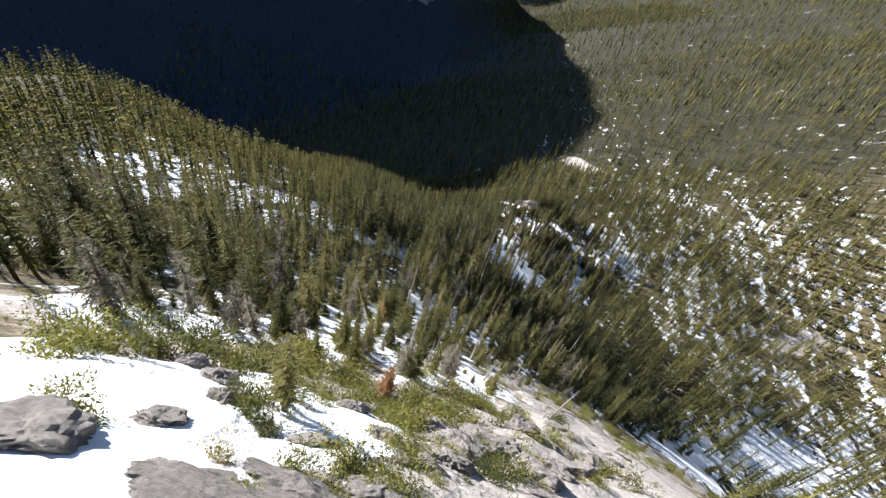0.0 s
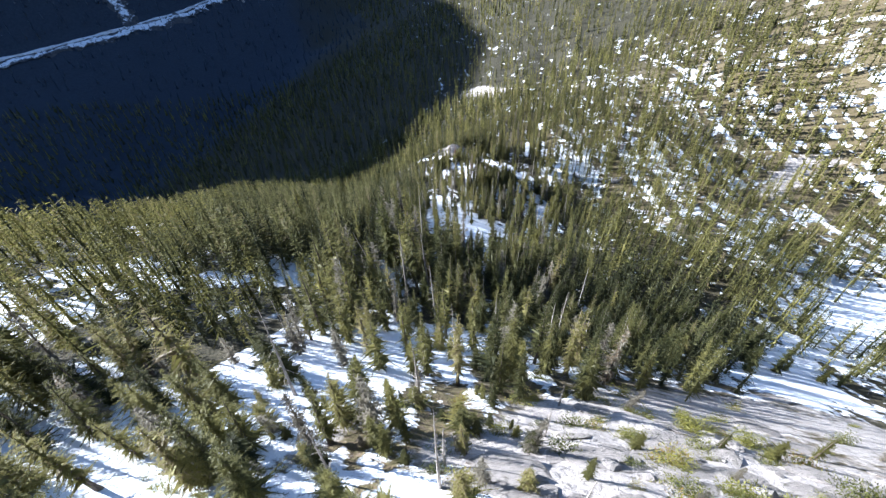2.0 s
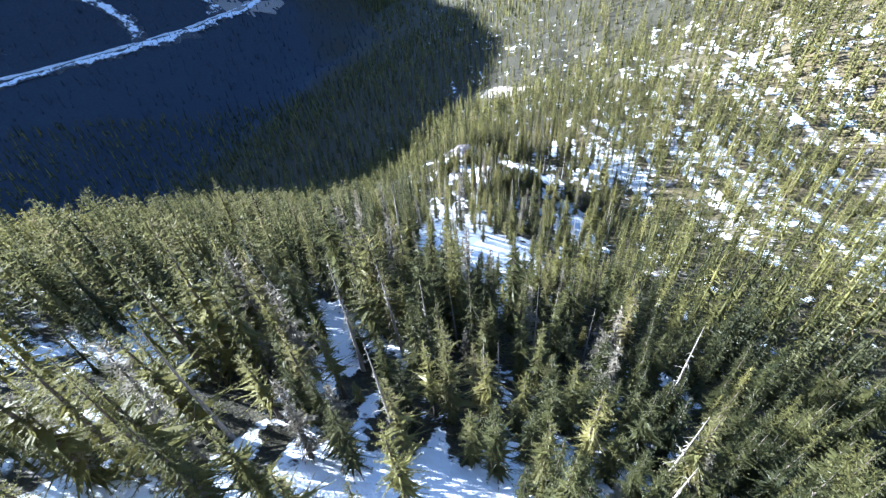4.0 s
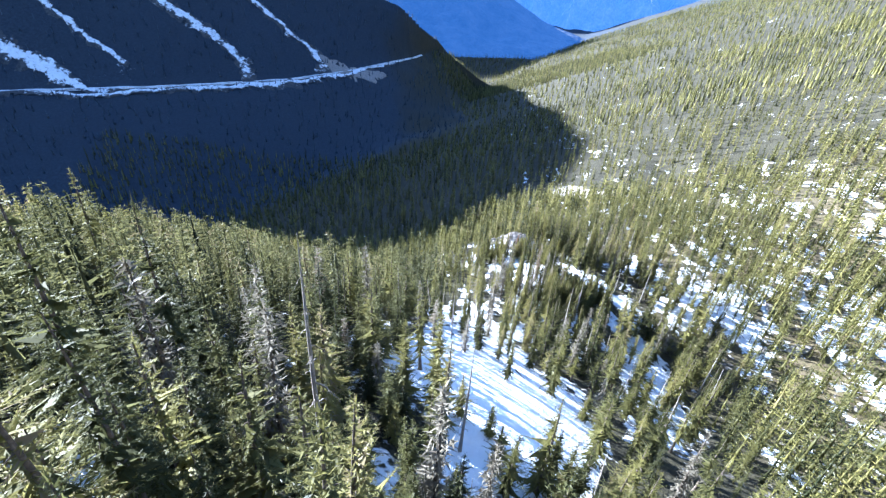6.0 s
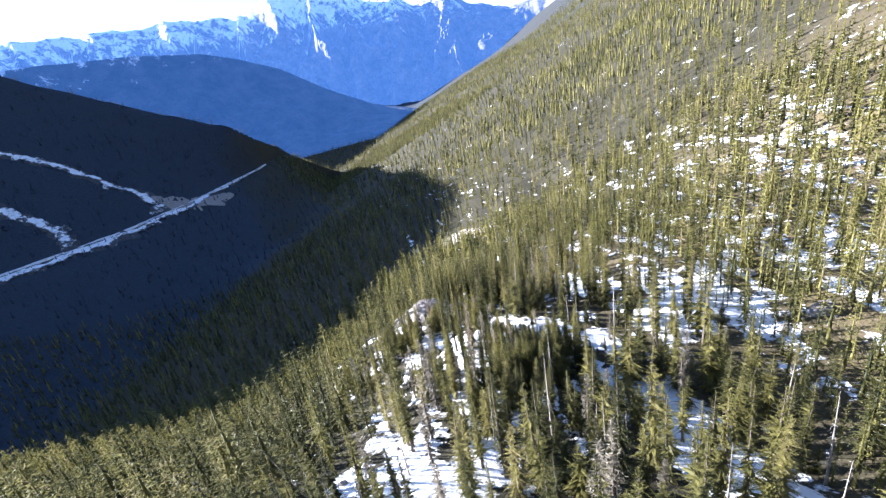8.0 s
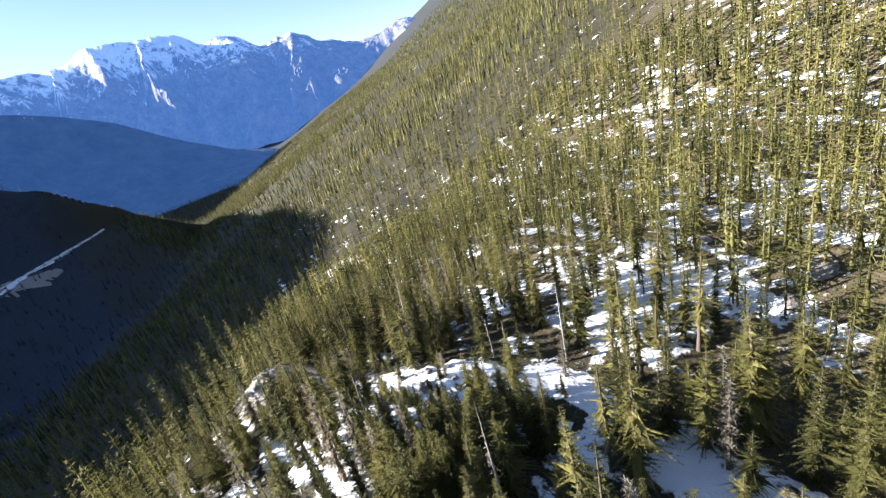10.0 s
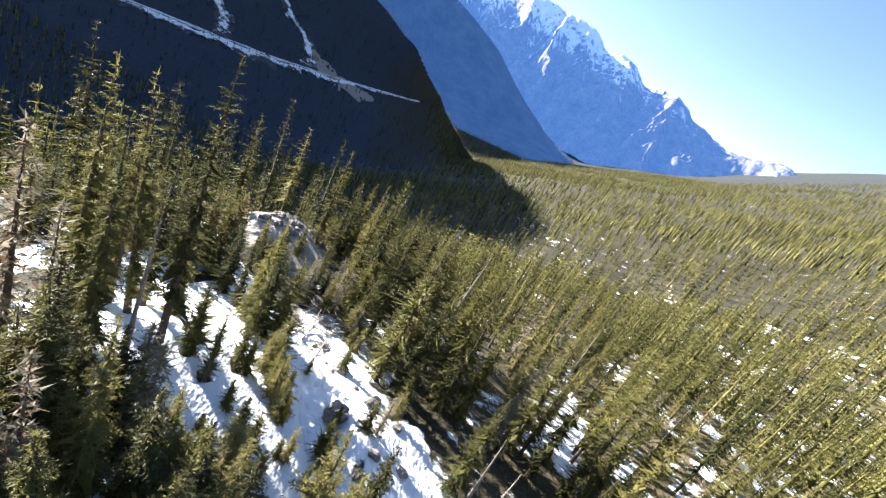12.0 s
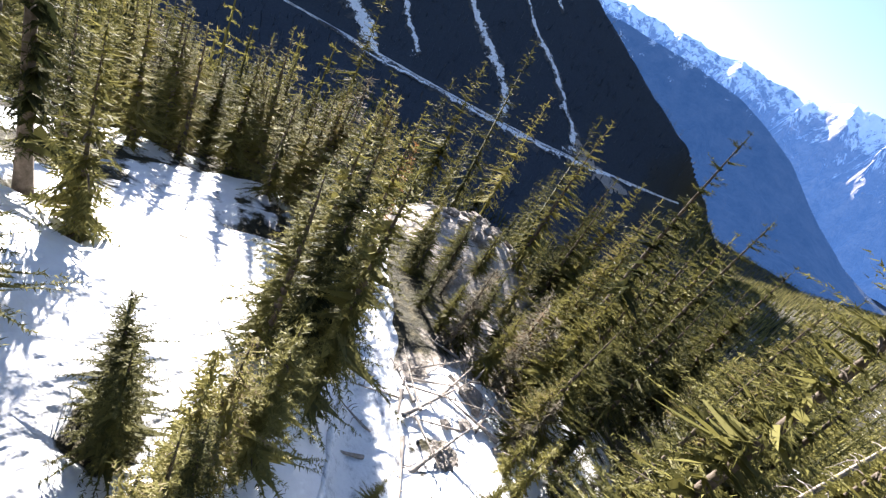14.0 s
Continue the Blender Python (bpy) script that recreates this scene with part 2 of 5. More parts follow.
# ---- the lie of the land ----
ROAD_LINE = [(-1500, 560), (-900, 640), (-423, 790), (-264, 835), (-111, 905), (-14, 999), (103, 1152), (190, 1330)]
CREST = [(-2200, 1150, 700), (-1000, 1190, 640), (-700, 1215, 545), (-450, 1215, 420), (-260, 1200, 307), (-158, 1188, 255), (-37, 1178, 192), (80, 1165, 136), (120, 1205, 100), (160, 1275, 68), (200, 1350, 50), (330, 1800, -30), (420, 2350, -70)]
ROAD_Z = 45.0


def polyline(x, y, line):
    """Distance of each place from a line of points, and the third value along it."""
    best, val = np.full(x.shape, 1e9), np.zeros(x.shape)
    for a, b in zip(line, line[1:]):
        dx, dy = b[0] - a[0], b[1] - a[1]
        t = np.clip(((x - a[0]) * dx + (y - a[1]) * dy) / (dx * dx + dy * dy), 0, 1)
        d = np.hypot(x - a[0] - t * dx, y - a[1] - t * dy)
        near = d < best
        best = np.where(near, d, best)
        if len(a) > 2:
            val = np.where(near, a[2] + t * (b[2] - a[2]), val)
    return best, val


def smooth_noise(x, y, scale, seed, octaves=3):
    """Value noise between -1 and 1, smooth over about scale metres."""
    out, amp, tot = np.zeros(x.shape), 1.0, 0.0
    for o in range(octaves):
        g = np.random.default_rng(seed + o).uniform(-1, 1, (64, 64))
        u, v = x / scale * 2 ** o, y / scale * 2 ** o
        i, j = np.floor(u).astype(int), np.floor(v).astype(int)
        fu, fv = u - i, v - j
        fu, fv = fu * fu * (3 - 2 * fu), fv * fv * (3 - 2 * fv)
        a, b = g[i % 64, j % 64], g[(i + 1) % 64, j % 64]
        c, d = g[i % 64, (j + 1) % 64], g[(i + 1) % 64, (j + 1) % 64]
        out += amp * ((a * (1 - fu) + b * fu) * (1 - fv) + (c * (1 - fu) + d * fu) * fv)
        tot += amp
        amp *= 0.5
    return out / tot


# hills and hollows of the spur and of the ravine: heights of round swells on two even lattices
SWELLS = [98, 91, 81, 66, 43, 21, 18, 141, 24, 30, 47, 8, 1, -2, 63, 25, 42, 14, 5, 9, -5, 41, 32, 38, 12, 20, 2, -9, 91, 9, 32, 7, 11, 4, 2, 58, -15, 38, -9, 12, 7, 2, 30, 7, 26, -15, 16, -1, -6]
DIPS = [3.8, 1.5, -2.4, -3.3, -3.2, 3.1, -0.3, -2.5, -3.4, -2.4, -0.7, 1.8, 3.6, 1.1, -0.0, -2.4, 1.6, 2.2, -0.6, -0.1, 2.5, 7.4, 5.0, 0.2, -1.4]
WATER = [(95.5, 168), (93.5, 175), (91.0, 180.5), (88.6, 187), (86.0, 191), (83.2, 194.8), (80.6, 198.6), (75, 205), (66, 221)]


def slope_across(x, y):
    return -0.906 * x + 0.423 * y


def near_side(x, y):
    z = 105 - 0.38 * slope_across(x, y) - 0.05 * np.maximum(0, 0.423 * x + 0.906 * y - 330) + 0.16 * np.maximum(0, -slope_across(x, y) - 420)
    k = 0
    for cy in np.linspace(-60, 300, 7):
        for cx in np.linspace(-150, 210, 7):
            z = z + SWELLS[k] * np.exp(-((x - cx) ** 2 + (y - cy) ** 2) / (2 * 52.0 ** 2))
            k += 1
    k = 0
    for cy in np.linspace(135, 219, 5):
        for cx in np.linspace(40, 124, 5):
            z = z + DIPS[k] * np.exp(-((x - cx) ** 2 + (y - cy) ** 2) / (2 * 19.0 ** 2))
            k += 1
    return z


def far_side(x, y):
    d_road, _ = polyline(x, y, ROAD_LINE)
    d_crest, z_crest = polyline(x, y, CREST)
    yr = np.interp(x, [p[0] for p in ROAD_LINE], [p[1] for p in ROAD_LINE])
    yc = np.interp(x, [p[0] for p in CREST], [p[1] for p in CREST])
    f = d_road / (d_road + d_crest + 1e-6)
    up = ROAD_Z + (z_crest - ROAD_Z) * f
    back = z_crest - 0.45 * d_crest
    down = ROAD_Z - 0.38 * np.maximum(d_road - 6, 0)
    return np.where(y < yr, down, np.where(y < yc, up, back)) - 0.16 * np.maximum(0, y - 1330) - 0.65 * np.maximum(0, x - 165)


def height(x, y):
    a, b = near_side(x, y), far_side(x, y)
    z = np.maximum(np.maximum(a, b), -75.0)
    k = np.clip(1 - np.abs(a - b) / 40.0, 0, 1)
    z = z + 5 * k * k
    ledge = smooth_noise(x * 0.45 + y * 0.2, slope_across(x, y) * 1.5, 26, 11, 3)
    z = z + 2.4 * ledge * np.clip((x - 85) / 60, 0, 1) * np.clip((500 - y) / 100, 0, 1)
    z = z + 2.2 * np.exp(-((x - 79.5) ** 2 + (y - 181) ** 2) / 36.0) + 4.4 * np.exp(-((x - 81.5) ** 2 / 60.0 + (y - 211) ** 2 / 40.0))
    bluff = np.clip(1.3 * blob(x, y, 30, 33, 15, 10, 10) + 1.2 * blob(x, y, 16, 13, 14, 5, 15) + blob(x, y, 36, 42, 14, 5, 5), 0, 1)
    step = smooth_noise(x * 0.6 - y * 0.3, x * 0.5 + y * 1.1, 5.0, 19, 4)
    z = z + bluff * (1.0 * np.abs(step) + 0.55 * np.round(2.2 * step) / 2.2)
    brook, _ = polyline(x, y, WATER)
    z = z - 0.9 * np.exp(-(brook / 1.5) ** 2) * np.clip((y - 166) / 6, 0, 1)
    start = np.exp(-((x - 5) ** 2 + (y - 14) ** 2) / 26.0 ** 2)
    z = z + start * (1.1 * smooth_noise(x, y, 5.5, 23, 3) + 0.5 * np.abs(smooth_noise(x * 1.3, y * 0.6, 2.4, 27, 2)))
    z = z + 1.0 * smooth_noise(x, y, 14, 21, 3) + 9 * smooth_noise(x, y, 190, 31, 3) * np.clip((np.hypot(x - 80, y - 120) - 220) / 250, 0, 1) * np.clip((polyline(x, y, ROAD_LINE)[0] - 25) / 120, 0, 1)
    return z


def height_at(x, y):
    return float(height(np.array([float(x)]), np.array([float(y)]))[0])


def spread(lo, a, b, hi, step, growth):
    """Even steps from a to b, growing ones outside."""
    mid = list(np.arange(a, b + step, step))
    s, v, left = step, a, []
    while v > lo:
        s *= growth
        v -= s
        left.append(v)
    s, v, right = step, mid[-1], []
    while v < hi:
        s *= growth
        v += s
        right.append(v)
    return np.array(left[::-1] + mid + right)


def blob(x, y, cx, cy, rx, ry, turn):
    """A soft oval of height 1; rx lies along the angle turn, from +x."""
    ca, sa = math.cos(radians(turn)), math.sin(radians(turn))
    u, v = (x - cx) * ca + (y - cy) * sa, -(x - cx) * sa + (y - cy) * ca
    return np.exp(-((u / rx) ** 2 + (v / ry) ** 2))


# open snow: middle, half lengths, angle of the long side, strength
SNOWFIELDS = ((24, 101, 9, 2.2, 104, 0.45), (40, 111, 4, 3, 0, 0.4), (32, 93, 4, 3, 0, 0.4), (72, 171, 10, 9, 0, 0.32), (94, 178, 4, 12, 20, 0.3), (0, 20, 16, 6, 0, 0.22), (70, 195, 16, 7, 140, 0.18), (57, 133, 12, 10, 0, 0.4), (55, 146, 29, 10, 87, 0.6), (82.5, 184, 11, 8, 50, 0.6), (90, 184, 5, 9, 20, 0.3), (91, 144, 18, 6, 72, 0.6), (57, 123, 11, 10, 0, 0.5), (78, 47, 16, 9, 15, 0.6), (128, 60, 34, 12, 15, 0.5),
              (-6, 6, 8, 4, 20, 0.5), (-6, 2.4, 5, 2.2, 10, 0.55), (-1.5, 8.5, 5, 2.5, -20, 0.35), (2, 37, 8, 15, 80, 0.5), (85.5, 189.5, 4, 9, 30, 0.35), (91, 196, 5, 6, 25, 0.1), (81, 206, 6, 5, 0, 0.12), (9.5, 9.2, 4.5, 1.2, 0, 0.45), (0, 7.6, 2.4, 1.6, 60, 0.5), (13, 62, 16, 10, 40, 0.55), (32, 68, 13, 5, 5, 0.6), (5, 105, 10, 7, 0, 0.5),
              (22, 100, 8, 6, 0, 0.45), (-6, 50, 12, 7, 0, 0.4), (-48, 203, 12, 8, 0, 0.4), (112, 172, 14, 6, 10, 0.35), (-40, 95, 20, 8, 0, 0.4),
              (-33, 34, 10, 4, 60, 0.45), (-51, 62, 12, 4, 65, 0.5), (-62, 88, 12, 4, 65, 0.5), (-48, 79, 7, 4, 60, 0.45), (-37, 152, 13, 5, 70, 0.5), (-29, 82, 8, 5, 20, 0.45),
              (-28, 105, 9, 4, 10, 0.5), (-59, 109, 10, 5, 20, 0.45), (6, 96, 6, 4, 0, 0.5), (-9, 96, 9, 4, 0, 0.5), (-12, 15, 5, 2.2, 10, 0.5), (-10, 50, 10, 5, 60, 0.35), (-16, 64, 8, 4, 60, 0.4), (44, 57, 8, 4, 15, 0.4), (8, 28, 9, 7, 0, 0.45), (17, 37.5, 4, 3, 0, 0.35))
BARE_ROCK = ((21, 41, 5, 3, 0, 0.6), (9, 47, 5, 2, 30, 0.4), (-0.4, 4.5, 3.0, 1.2, 25, 0.9), (-2.7, 6.8, 1.6, 0.7, -40, 0.9), (-4.8, 9.2, 2.0, 1.2, -30, 0.7), (1.2, 8.0, 1.5, 1.2, 0, 0.7), (89, 211, 9, 4, 15, 0.5), (104, 207, 6, 3, 30, 0.4), (-4, 12.6, 11, 2.0, -4, 0.75), (5, 6, 5, 2.6, 25, 0.8), (0, 2.7, 3, 1.1, 15, 0.8), (3, 11.5, 3, 2.5, 0, 0.6), (8, 12, 5, 3, 10, 0.6), (34, 33, 12, 10, 10, 0.95), (36, 42, 14, 5, 5, 0.6), (16, 13, 14, 5, 15, 0.7), (80.5, 207.5, 6, 5, 0, 0.6), (60, 30, 14, 7, 10, 0.4), (88, 200, 4, 6, 0, 0.25), (62, 42, 12, 7, 0, 0.4), (160, 345, 34, 10, -60, 0.5), (200, 128, 22, 5, 20, 0.5))


# tongues of snow on the far side: line and widths
CHUTES = [
    ([(-168, 872), (-180, 903), (-244, 941), (-320, 966), (-400, 992), (-470, 1025)], [16, 10, 15, 10, 7, 5]),
    ([(-60, 955), (-80, 989), (-152, 1016), (-205, 1036), (-270, 1055), (-340, 1085)], [16, 8, 12, 9, 6, 4]),
    ([(-330, 800), (-380, 803), (-449, 824), (-520, 842), (-600, 870)], [10, 14, 17, 15, 11]),
    ([(-330, 850), (-398, 878), (-450, 903), (-520, 930)], [4, 7, 7, 5]),
    ([(-250, 1120), (-300, 1135), (-345, 1160)], [3, 9, 4]),
]

# hollows melted round the stems
WELLS = ((81.3, 180.7), (83.7, 181.1), (78.7, 184.8), (86.2, 178.5), (85.4, 176.8), (85.1, 183.4), (84.6, 183.6), (86.4, 185.1), (82.4, 182.2), (80.3, 185.1), (74.0, 187.8))


def snow_cover(x, y):
    """How much snow lies: about 0.5 is the edge of a patch."""
    s = slope_across(x, y)
    band = smooth_noise(x * 0.5 + y * 0.25, s * 1.9, 4.6, 41, 3)
    c = 0.37 + 0.40 * band + 0.10 * smooth_noise(x, y, 70, 51, 2)
    hill = np.clip((x - 105) / 40, 0, 1)
    c = c + 0.06 * hill - 0.10 * (1 - hill) - 0.09 * np.clip((y - 205) / 70, 0, 1) + 0.13 * blob(x, y, 8, 54, 40, 36, 0) + 0.13 * blob(x, y, 34, 104, 34, 24, 0) + 0.10 * blob(x, y, 124, 172, 34, 16, 10) + 0.12 * blob(x, y, 118, 194, 24, 12, 10)
    for cx, cy, rx, ry, turn, gain in SNOWFIELDS:
        c = c + gain * blob(x, y, cx, cy, rx, ry, turn)
    for cx, cy, rx, ry, turn, gain in BARE_ROCK:
        c = c - 0.5 * gain * blob(x, y, cx, cy, rx, ry, turn)
    d_brook, _ = polyline(x - 1.6, y - 0.9, WATER)
    c = c - 0.5 * np.exp(-(d_brook / 1.2) ** 2)
    for wx, wy in WELLS:
        c = c - 0.8 * np.exp(-((x - wx) ** 2 + (y - wy) ** 2) / 0.3)
    for line, _ in CHUTES:
        c = c + 0.3 * np.exp(-(polyline(x, y, line)[0] / 45.0) ** 2)
    c = c - 0.6 * np.clip((np.hypot(x, y) - 1300) / 200, 0, 1)
    c = c - 0.22 * np.clip((s - 120) / 80, 0, 1) - 0.13 * np.clip((np.hypot(x - 80, y - 150) - 170) / 160, 0, 1)
    return c


def snow_depth(x, y):
    """Thickness of the snow sheet where one could see its edge."""
    brook, _ = polyline(x, y, WATER)
    close_by = np.clip(np.minimum(np.minimum(x + 30, 120 - x), 225 - y) / 10, 0, 1) * np.clip((brook - 1.3) / 0.5, 0, 1)
    return 0.42 * np.clip((snow_cover(x, y) - 0.40) / 0.16, 0, 1) * close_by


def surface_at(x, y):
    p, q = np.array([float(x)]), np.array([float(y)])
    return float((height(p, q) + snow_depth(p, q))[0])


def rock_cover(x, y):
    r = 0.24 + 0.33 * smooth_noise(x, y, 16, 61, 3)
    for cx, cy, rx, ry, turn, gain in BARE_ROCK:
        r = r + gain * blob(x, y, cx, cy, rx, ry, turn)
    r = r + 0.3 * np.clip((x - 1500) / 300, 0, 1)
    far_z = far_side(x, y)
    r = r + 0.26 * np.clip((far_z - 75) / 160, 0, 1) * (far_z > near_side(x, y)) * np.clip((y - 600) / 100, 0, 1)
    return r + 0.12 * blob(x, y, 14, 24, 40, 26, 10) - 0.35 * np.clip((np.hypot(x - 80, y - 150) - 230) / 150, 0, 1)


def grid_mesh(name, xs, ys, zz, mat):
    nx, ny = len(xs), len(ys)
    X, Y = np.meshgrid(xs, ys)
    co = np.stack([X, Y, zz], -1).reshape(-1, 3)
    i = (np.arange(ny - 1)[:, None] * nx + np.arange(nx - 1)[None, :]).reshape(-1)
    quads = np.stack([i, i + 1, i + nx + 1, i + nx], 1)
    me = bpy.data.meshes.new(name)
    me.vertices.add(len(co))
    me.vertices.foreach_set("co", co.ravel().astype(np.float32))
    me.loops.add(quads.size)
    me.loops.foreach_set("vertex_index", quads.ravel().astype(np.int32))
    me.polygons.add(len(quads))
    me.polygons.foreach_set("loop_start", (np.arange(len(quads)) * 4).astype(np.int32))
    me.polygons.foreach_set("use_smooth", np.ones(len(quads), dtype=bool))
    me.materials.append(mat)
    me.update()
    me.validate()
    return me, X.reshape(-1), Y.reshape(-1)


gx = np.concatenate([spread(-2400, -60, -18, -18, 1.6, 1.05)[:-1], np.arange(-17, 36, 0.6), np.arange(36.5, 71, 1.5), np.arange(71.5, 99, 0.6), spread(99.5, 99.5, 230, 3300, 1.6, 1.06)])
gy = np.concatenate([spread(-900, -14, -1, -1, 1.2, 1.12)[:-1], np.arange(-0.5, 54, 0.6), np.arange(54.5, 173, 1.5), np.arange(173.5, 212, 0.6), spread(212.5, 212.5, 240, 600, 1.5, 1.035), np.arange(622, 1090, 15), np.arange(1095, 1400, 8), np.arange(1410, 1480, 15), spread(1490, 1490, 1500, 3500, 18, 1.05)])
GX, GY = np.meshgrid(gx, gy)
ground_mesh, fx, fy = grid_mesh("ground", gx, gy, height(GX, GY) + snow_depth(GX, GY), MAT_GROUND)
litter_and_shade = np.clip(1.0 - 0.65 * np.clip((fx - 90) / 60, 0, 1) * np.clip((300 - fy) / 100, 0, 1) - 1.1 * blob(fx, fy, 14, 24, 40, 26, 10), 0, 1)
# where the valley lies in shade, the ground colour is turned dark blue
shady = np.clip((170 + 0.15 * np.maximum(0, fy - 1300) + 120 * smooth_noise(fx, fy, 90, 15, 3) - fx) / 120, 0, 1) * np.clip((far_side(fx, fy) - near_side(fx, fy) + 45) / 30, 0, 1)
litter_and_shade = litter_and_shade + 0.5 * ((np.hypot(fx, fy) > 1100) & (far_side(fx, fy) < near_side(fx, fy) - 30) & (fx >= 1200)) + np.maximum(shady, 1.0 * ((np.hypot(fx, fy) > 2300) & (fx < 1200)))
for key, values in (("snow", snow_cover(fx, fy)), ("rock", rock_cover(fx, fy)), ("litter_and_shade", litter_and_shade)):
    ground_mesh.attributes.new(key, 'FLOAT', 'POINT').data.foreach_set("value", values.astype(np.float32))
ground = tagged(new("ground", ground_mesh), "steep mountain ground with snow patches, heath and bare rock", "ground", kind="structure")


def ribbon(name, line, width, mat, lift, zfun=None):
    """A strip that lies on the ground along a line of points."""
    pts = []
    for a, b in zip(line, line[1:]):
        n = max(1, int(math.hypot(b[0] - a[0], b[1] - a[1]) / 12))
        pts += [(a[0] + (b[0] - a[0]) * i / n, a[1] + (b[1] - a[1]) * i / n) for i in range(n)]
    pts.append(line[-1][:2])
    bm = bmesh.new()
    rows = []
    for k, (x, y) in enumerate(pts):
        x0, y0 = pts[max(0, k - 1)]
        x1, y1 = pts[min(len(pts) - 1, k + 1)]
        d = math.hypot(x1 - x0, y1 - y0)
        nx, ny = -(y1 - y0) / d, (x1 - x0) / d
        z = zfun(x, y) if zfun else None
        row = []
        for s in (-0.62, -0.5, 0.0, 0.5, 0.62):
            px, py = x + nx * s * width, y + ny * s * width
            zz = (height_at(px, py) if z is None else z) + lift - (2.5 if abs(s) > 0.6 else 0)
            row.append(bm.verts.new((px, py, zz)))
        rows.append(row)
    for r0, r1 in zip(rows, rows[1:]):
        for i in range(4):
            bm.faces.new((r0[i], r0[i + 1], r1[i + 1], r1[i]))
    me = bpy.data.meshes.new(name)
    bm.normal_update()
    bm.to_mesh(me)
    bm.free()
    me.materials.append(mat)
    return new(name, me)


road = tagged(ribbon("road", ROAD_LINE[:-2] + [(103, 1152), (118, 1183)], 9.0, MAT_ROAD, 2.0, lambda x, y: ROAD_Z), "snow-covered mountain road cut along the far valley side", "road", kind="structure")


def streak(name, line, widths, mat, seed, lift=1.5, ragged=0.45, label="", category="snow"):
    """A ragged tongue that lies on the slope, fine cross-wise so that its edge can be torn."""
    r = np.random.default_rng(seed)
    pts = []
    for a, b in zip(line, line[1:]):
        n = max(1, int(math.hypot(b[0] - a[0], b[1] - a[1]) / 4))
        pts += [(a[0] + (b[0] - a[0]) * i / n, a[1] + (b[1] - a[1]) * i / n) for i in range(n)]
    pts.append(line[-1])
    P = np.array(pts, dtype=float)
    T = np.gradient(P, axis=0)
    T /= np.linalg.norm(T, axis=1)[:, None]
    N = np.stack([-T[:, 1], T[:, 0]], 1)
    P = P + N * (5.0 * np.convolve(r.normal(0, 1, len(P)), np.ones(7) / 7, 'same'))[:, None]
    f = np.linspace(0, 1, len(P))
    w = 1.7 * np.interp(f, np.linspace(0, 1, len(widths)), widths)
    k = 7
    rows = []
    for j in range(k):
        side = j / (k - 1) * 2 - 1
        tear = 1 + 1.6 * ragged * np.convolve(r.uniform(-1, 1, len(P)), np.ones(4) / 4, 'same') * abs(side)
        q = P + N * (side * 0.5 * w * tear)[:, None]
        z = height(q[:, 0], q[:, 1]) + lift * (1 - 0.9 * abs(side) ** 3)
        rows.append(np.column_stack([q, z]))
    V = np.concatenate(rows)
    n = len(P)
    F = [(j * n + i, j * n + i + 1, (j + 1) * n + i + 1, (j + 1) * n + i) for j in range(k - 1) for i in range(n - 1)
         if 0 < j < k - 2 or r.random() > 0.25]
    me = bpy.data.meshes.new(name)
    me.from_pydata(V.tolist(), [], F)
    me.materials.append(mat)
    me.update()
    rim = np.concatenate([np.full(n, abs(j / (k - 1) * 2 - 1)) for j in range(k)])
    rim = np.maximum(rim, np.tile(np.maximum(1 - 8 * f, 0), k))
    me.attributes.new("rim", 'FLOAT', 'POINT').data.foreach_set("value", rim.astype(np.float32))
    ob = new(name, me)
    return tagged(ob, label, category, kind="structure") if label else ob


for k, (line, widths) in enumerate(CHUTES):
    streak("snow_chute", line, widths, MAT_SNOW, 700 + k, 2.2, 0.6, "long tongue of old snow down a dark gully")
streak("snow_bank", [(-470, 772), (-350, 791), (-264, 823), (-168, 862), (-100, 897), (-20, 978), (60, 1080)], [6, 8, 7, 13, 10, 6, 3], MAT_SNOW, 720, 2.4, 0.9, "broken snow bank below the road")
streak("scree_fan", [(-78, 985), (-40, 972), (0, 985), (40, 1020)], [10, 26, 26, 8], MAT_ROCK, 730, 1.8, 0.5, "grey scree fan beside the road", "scree")


def range_mesh(name, az0, az1, dist, profile, mat, rough, seed, depth, fold, foot=-80.0, relief=0.32):
    """A far mountain range: gullied slopes below an uneven crest, over compass angles seen from the valley."""
    na, nr = 760, 60
    az = np.radians(np.linspace(az0, az1, na))
    r = np.linspace(0, 1, nr)
    A, Rr = np.meshgrid(az, r)
    top = sum(np.interp(np.degrees(A) + o, [p[0] for p in profile], [p[1] for p in profile]) for o in (-0.5, -0.25, 0, 0.25, 0.5)) / 5
    crest = 180 + dist * np.tan(np.radians(top))
    arc = A * dist
    jag = (smooth_noise(arc, 0 * arc, 210, seed, 5)) * rough
    lean = arc + 260 * (1 - Rr) * smooth_noise(arc, 0 * arc, 900, seed + 3, 2)
    gully = 1 - np.abs(smooth_noise(lean, Rr * 420, fold, seed + 9, 5)) * 1.6
    z = foot + (crest + jag - foot) * Rr ** 1.15 + (gully - 0.6) * relief * (crest - foot) * np.sin(np.pi * Rr ** 0.8) * 0.8
    d = dist - (1 - Rr) * depth
    co = np.stack([80 + d * np.sin(A), 155 + d * np.cos(A), z], -1).reshape(-1, 3)
    i = (np.arange(nr - 1)[:, None] * na + np.arange(na - 1)[None, :]).reshape(-1)
    quads = np.stack([i, i + 1, i + na + 1, i + na], 1)
    me = bpy.data.meshes.new(name)
    me.from_pydata(co.tolist(), [], quads.tolist())
    me.materials.append(mat)
    me.update()
    return new(name, me)


